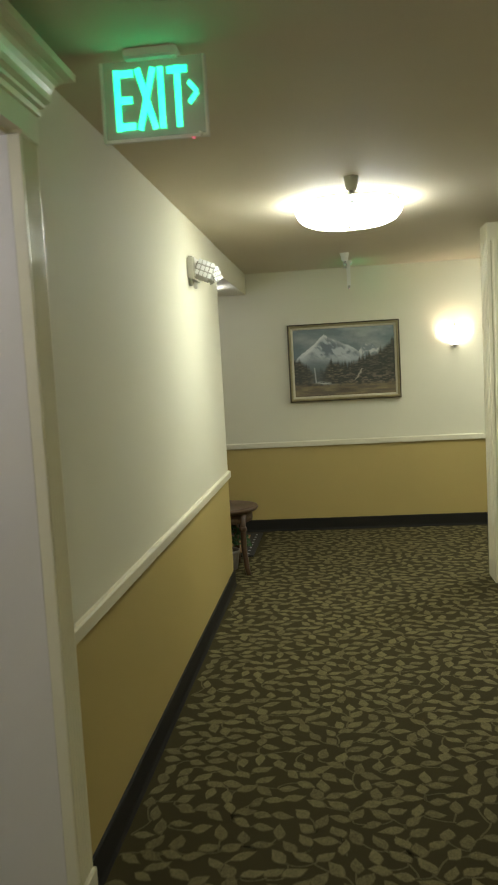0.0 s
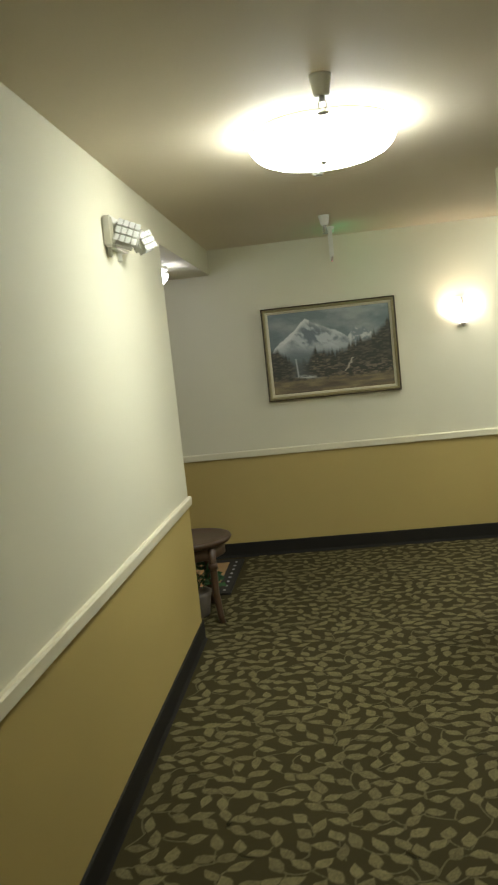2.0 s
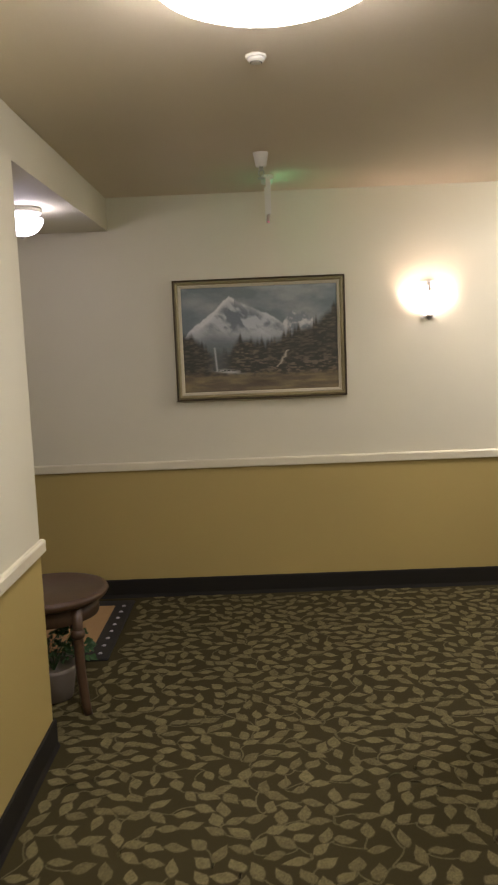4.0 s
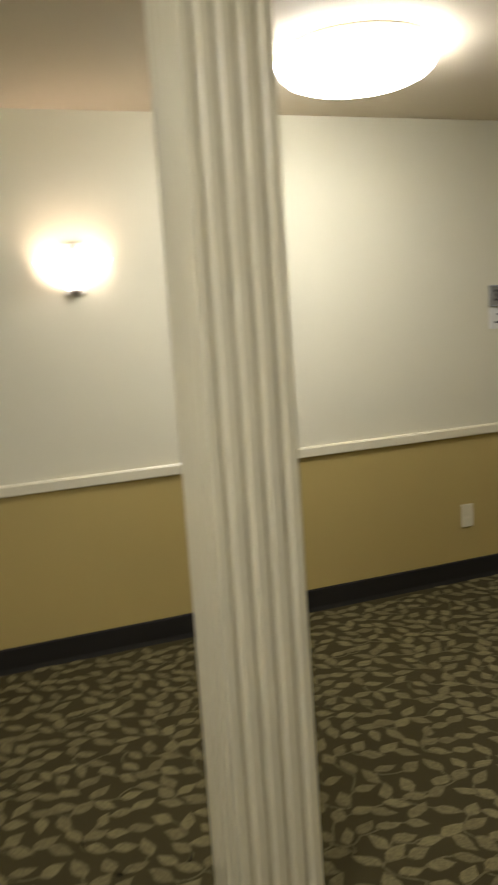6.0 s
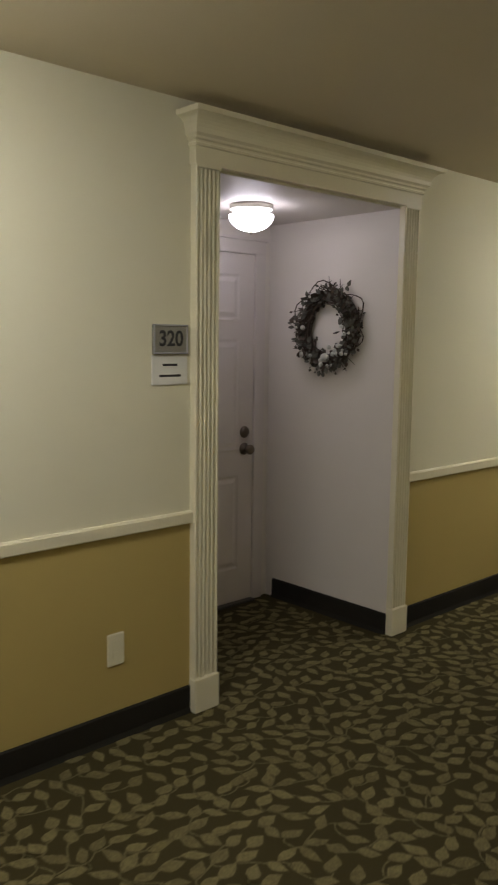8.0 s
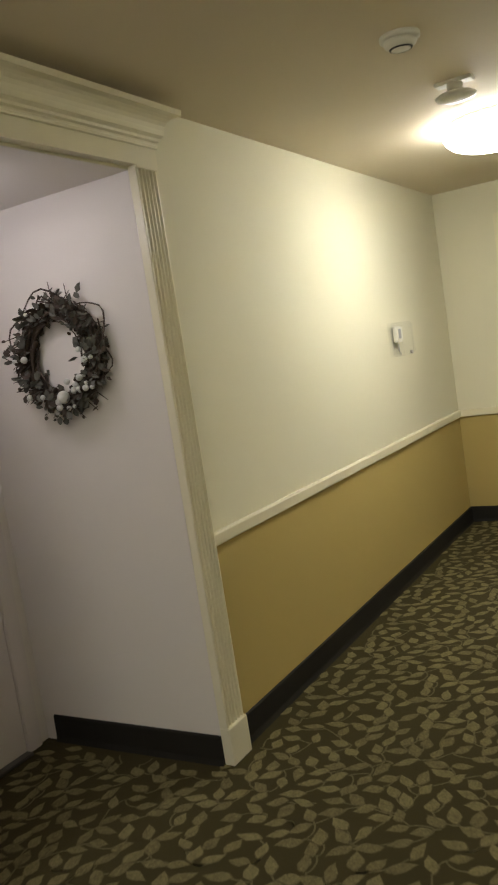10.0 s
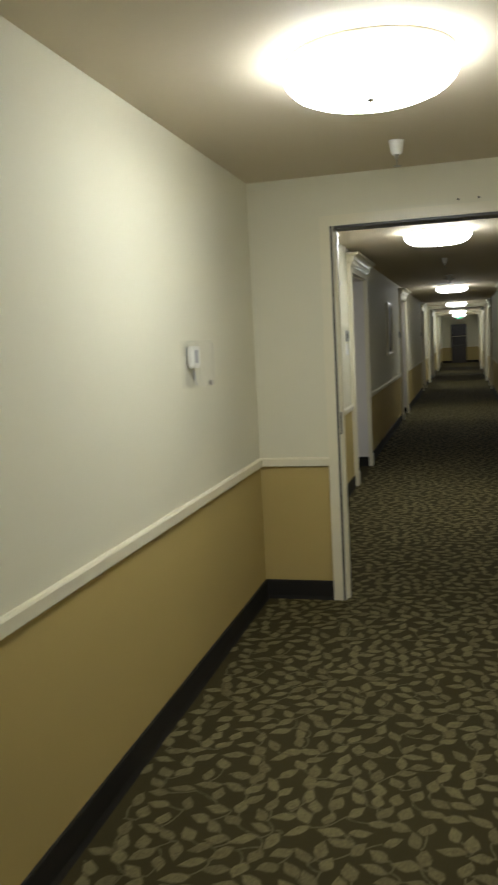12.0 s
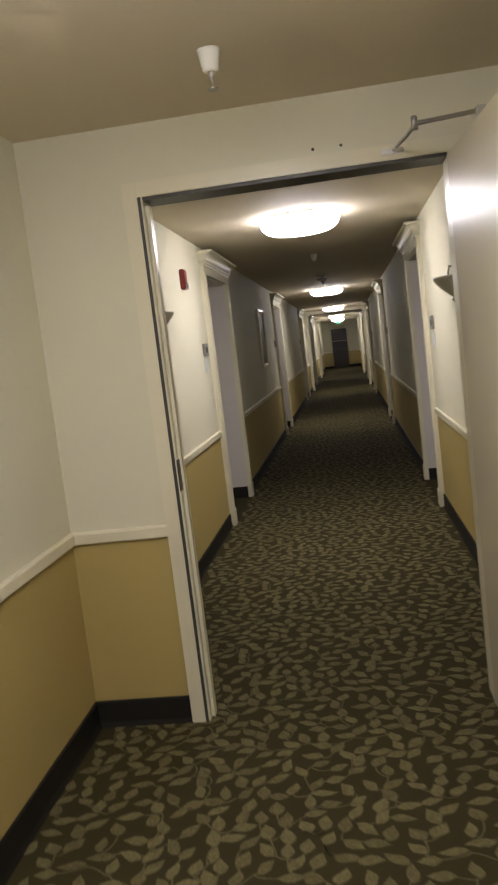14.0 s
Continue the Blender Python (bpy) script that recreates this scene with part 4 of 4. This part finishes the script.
for a0, span, r, off in ((1.1, 1.3, 0.222, 0.03), (2.1, 1.2, 0.232, 0.0), (0.1, 0.9, 0.235, 0.0), (5.6, 0.9, 0.215, 0.0), (3.0, 0.8, 0.21, 0.0), (1.4, 0.7, 0.20, 0.02)):
    tube([((r - abs(f - 0.5) * 0.12) * math.cos(a0 + span * f), -off * f, (r - abs(f - 0.5) * 0.12) * math.sin(a0 + span * f)) for f in [i / 9 for i in range(10)]], 0.0036, 5, 0.6, bm)
for k in range(26):
    a, r = rnd.uniform(0, 6.28), rnd.uniform(0.15, 0.175)
    b2, r2 = a + rnd.uniform(-0.25, 0.25), r + rnd.uniform(0.03, 0.065)
    tube([(r * math.cos(a), -0.01, r * math.sin(a)), (r2 * math.cos(b2), rnd.uniform(-0.04, 0.0), r2 * math.sin(b2))], 0.002, 5, 0.6, bm)
part("twig_ring", bm, TWIG, wr, "brown woven twigs")


def sprays(count, spread, size, seed):
    """Curled leaves scattered round the ring, thicker below and at the sides."""
    rs = random.Random(seed)
    out = bmesh.new()
    for k in range(count):
        a, r = rs.uniform(0, 6.28), rs.gauss(0.15, spread)
        if math.sin(a) > 0.3 and rs.random() < 0.25:
            continue
        p = Vector((r * math.cos(a), rs.uniform(-0.045, 0.02), r * math.sin(a)))
        d = Vector((math.cos(a) * 0.5 + rs.gauss(0, 0.8), rs.gauss(-0.2, 0.6), math.sin(a) * 0.5 + rs.gauss(0, 0.8))).normalized() * rs.uniform(*size)
        n = d.orthogonal().normalized() * d.length * 0.28
        curl = Vector((0, -0.25 * d.length, 0))
        ring = [out.verts.new(q) for q in (p, p + d * 0.4 + n + curl * 0.3, p + d * 0.8 + n * 0.6 + curl * 0.5, p + d, p + d * 0.8 - n * 0.6, p + d * 0.4 - n)]
        out.faces.new((ring[0], ring[1], ring[2], ring[3]))
        out.faces.new((ring[0], ring[3], ring[4], ring[5]))
    return out


part("foliage", sprays(520, 0.021, (0.016, 0.038), 31), SAGE, wr, "dusty grey-green leaves")
part("dried_foliage", sprays(420, 0.02, (0.014, 0.034), 37), TWIG, wr, "brown dried leaves")
for k in range(26):
    a = rnd.gauss(4.95, 1.1) if k else 4.85
    r = rnd.gauss(0.15, 0.02)
    b = bmesh.new()
    bmesh.ops.create_icosphere(b, subdivisions=2, radius=rnd.uniform(0.006, 0.012) if k else 0.021)
    part("berry", moved(b, Matrix.Translation((r * math.cos(a), -0.04, r * math.sin(a)))), BAUBLE, wr, "", True)

# ---- carpet pattern: leafy vines, repeating as woven ----
TILE = 1.1
rnd = random.Random(11)
spots = []
tries = 0
while tries < 9000:
    tries += 1
    x, y = rnd.uniform(0, TILE), rnd.uniform(0, TILE)
    ok = True
    for sx, sy, sa in spots:
        dx, dy = (x - sx + TILE / 2) % TILE - TILE / 2, (y - sy + TILE / 2) % TILE - TILE / 2
        if dx * dx + dy * dy < 0.0585 ** 2:
            ok = False
            break
    if ok:
        flow = math.sin(2 * math.pi * x / TILE + 1.3) + math.cos(2 * math.pi * y / TILE) + 0.6 * math.sin(4 * math.pi * (x + y) / TILE)
        spots.append((x, y, flow * 0.9 + 0.6 + rnd.choice((-0.75, 0.75)) + rnd.uniform(-0.25, 0.25)))


def tile_shapes():
    """Outlines of one repeat: leaves and the stems between them."""
    shapes = []
    r = random.Random(21)
    bases = []
    for x, y, a in spots:
        L, Wd = r.uniform(0.064, 0.088), r.uniform(0.035, 0.047)
        c, s = math.cos(a), math.sin(a)
        out = []
        bend = r.uniform(-1, 1)
        half = [(-0.5 + i / 11, math.sin(math.pi * (i / 11) ** 0.82) ** 1.15) for i in range(12)]
        for f, w in half + [(f, -w) for f, w in half[-2:0:-1]]:
            u, v = f * L, w * Wd / 2 * r.uniform(0.90, 1.10)
            v += 0.010 * math.sin(f * 3) * bend
            out.append((x + u * c - v * s, y + u * s + v * c))
        shapes.append(out)
        bases.append((x - 0.5 * L * c, y - 0.5 * L * s, a))
    for i, (x, y, a) in enumerate(bases):
        best = None
        for j, (x2, y2, a2) in enumerate(bases):
            if i == j:
                continue
            d = math.hypot(x2 - x, y2 - y)
            if 0.02 < d < 0.13:
                back = ((x2 - x) * -math.cos(a) + (y2 - y) * -math.sin(a)) / d
                score = d - 0.05 * back
                if best is None or score < best[0]:
                    best = (score, x2, y2, a2)
        if best is None:
            continue
        _, x2, y2, a2 = best
        p0, p3 = Vector((x, y)), Vector((x2, y2))
        L = (p3 - p0).length
        p1 = p0 - Vector((math.cos(a), math.sin(a))) * L * 0.5
        p2 = p3 + Vector((-math.cos(a2), -math.sin(a2))) * L * 0.3
        pts = []
        for k in range(7):
            f = k / 6
            pts.append(p0 * (1 - f) ** 3 + p1 * 3 * f * (1 - f) ** 2 + p2 * 3 * f * f * (1 - f) + p3 * f ** 3)
        left, right = [], []
        for k, p in enumerate(pts):
            d = (pts[min(k + 1, 6)] - pts[max(k - 1, 0)]).normalized()
            n = Vector((-d.y, d.x)) * 0.0033
            left.append(tuple(p + n))
            right.append(tuple(p - n))
        shapes.append(left + right[::-1])
    return shapes


SH = tile_shapes()


def inside(x, y):
    """Where the carpet shows: corridors, hall, alcove and entries."""
    if y > MAIN_Y - 0.012:
        return N1 < x < N1 + NICHE_W - 0.02 and y < MAIN_Y + NICHE_D - 0.03
    if x < LEFT_X + 0.02 or (x < -0.68 and 6.02 < y < 6.92):
        return x > -2.2 and CORNER_Y + 0.03 < y and not (x < -0.68 and 6.02 < y < 6.92)
    if x < 3.3:
        return (y > -2.95 and x < 1.03) or y > 2.63
    if x < END_X + T:
        return y > COR_S + 0.02
    return COR_S + 0.02 < y < COR_N - 0.02


verts, faces, shades, nv = [], [], [], 0
for ix in range(-3, 30):
    for iy in range(-3, 8):
        ox, oy = ix * TILE, iy * TILE
        for k, out in enumerate(SH):
            cx, cy = out[0][0] + ox, out[0][1] + oy
            if not (inside(cx, cy) and inside(out[len(out) // 2][0] + ox, out[len(out) // 2][1] + oy)):
                continue
            z = 0.0014 + 0.0002 * (k % 4) if k < len(spots) else 0.0011
            verts += [(x + ox, y + oy, z) for x, y in out]
            n = len(out)
            if k < len(spots):
                faces.append(tuple(range(nv, nv + n)))
                shades.append(0)
                mx, my = sum(p[0] for p in out) / n, sum(p[1] for p in out) / n
                verts += [(mx + (x - mx) * 1.13 + ox, my + (y - my) * 1.13 + oy, 0.0006 + 0.0001 * (k % 4)) for x, y in out]
                faces.append(tuple(range(nv + n, nv + 2 * n)))
                shades.append(1)
                nv += n
            else:
                h = n // 2
                faces += [(nv + i, nv + i + 1, nv + n - 2 - i, nv + n - 1 - i) for i in range(h - 1)]
                shades += [2] * (h - 1)
            nv += n
me = bpy.data.meshes.new("leaf_pattern")
me.from_pydata(verts, [], faces)
for yarn in (LEAF, FRINGE, STEMY):
    me.materials.append(yarn)
me.polygons.foreach_set("material_index", shades)
ob = new("leaf_pattern", me)
ob.parent = floor
tagged(ob, "tan woven leaf vines in the carpet", "", "", "stuff")
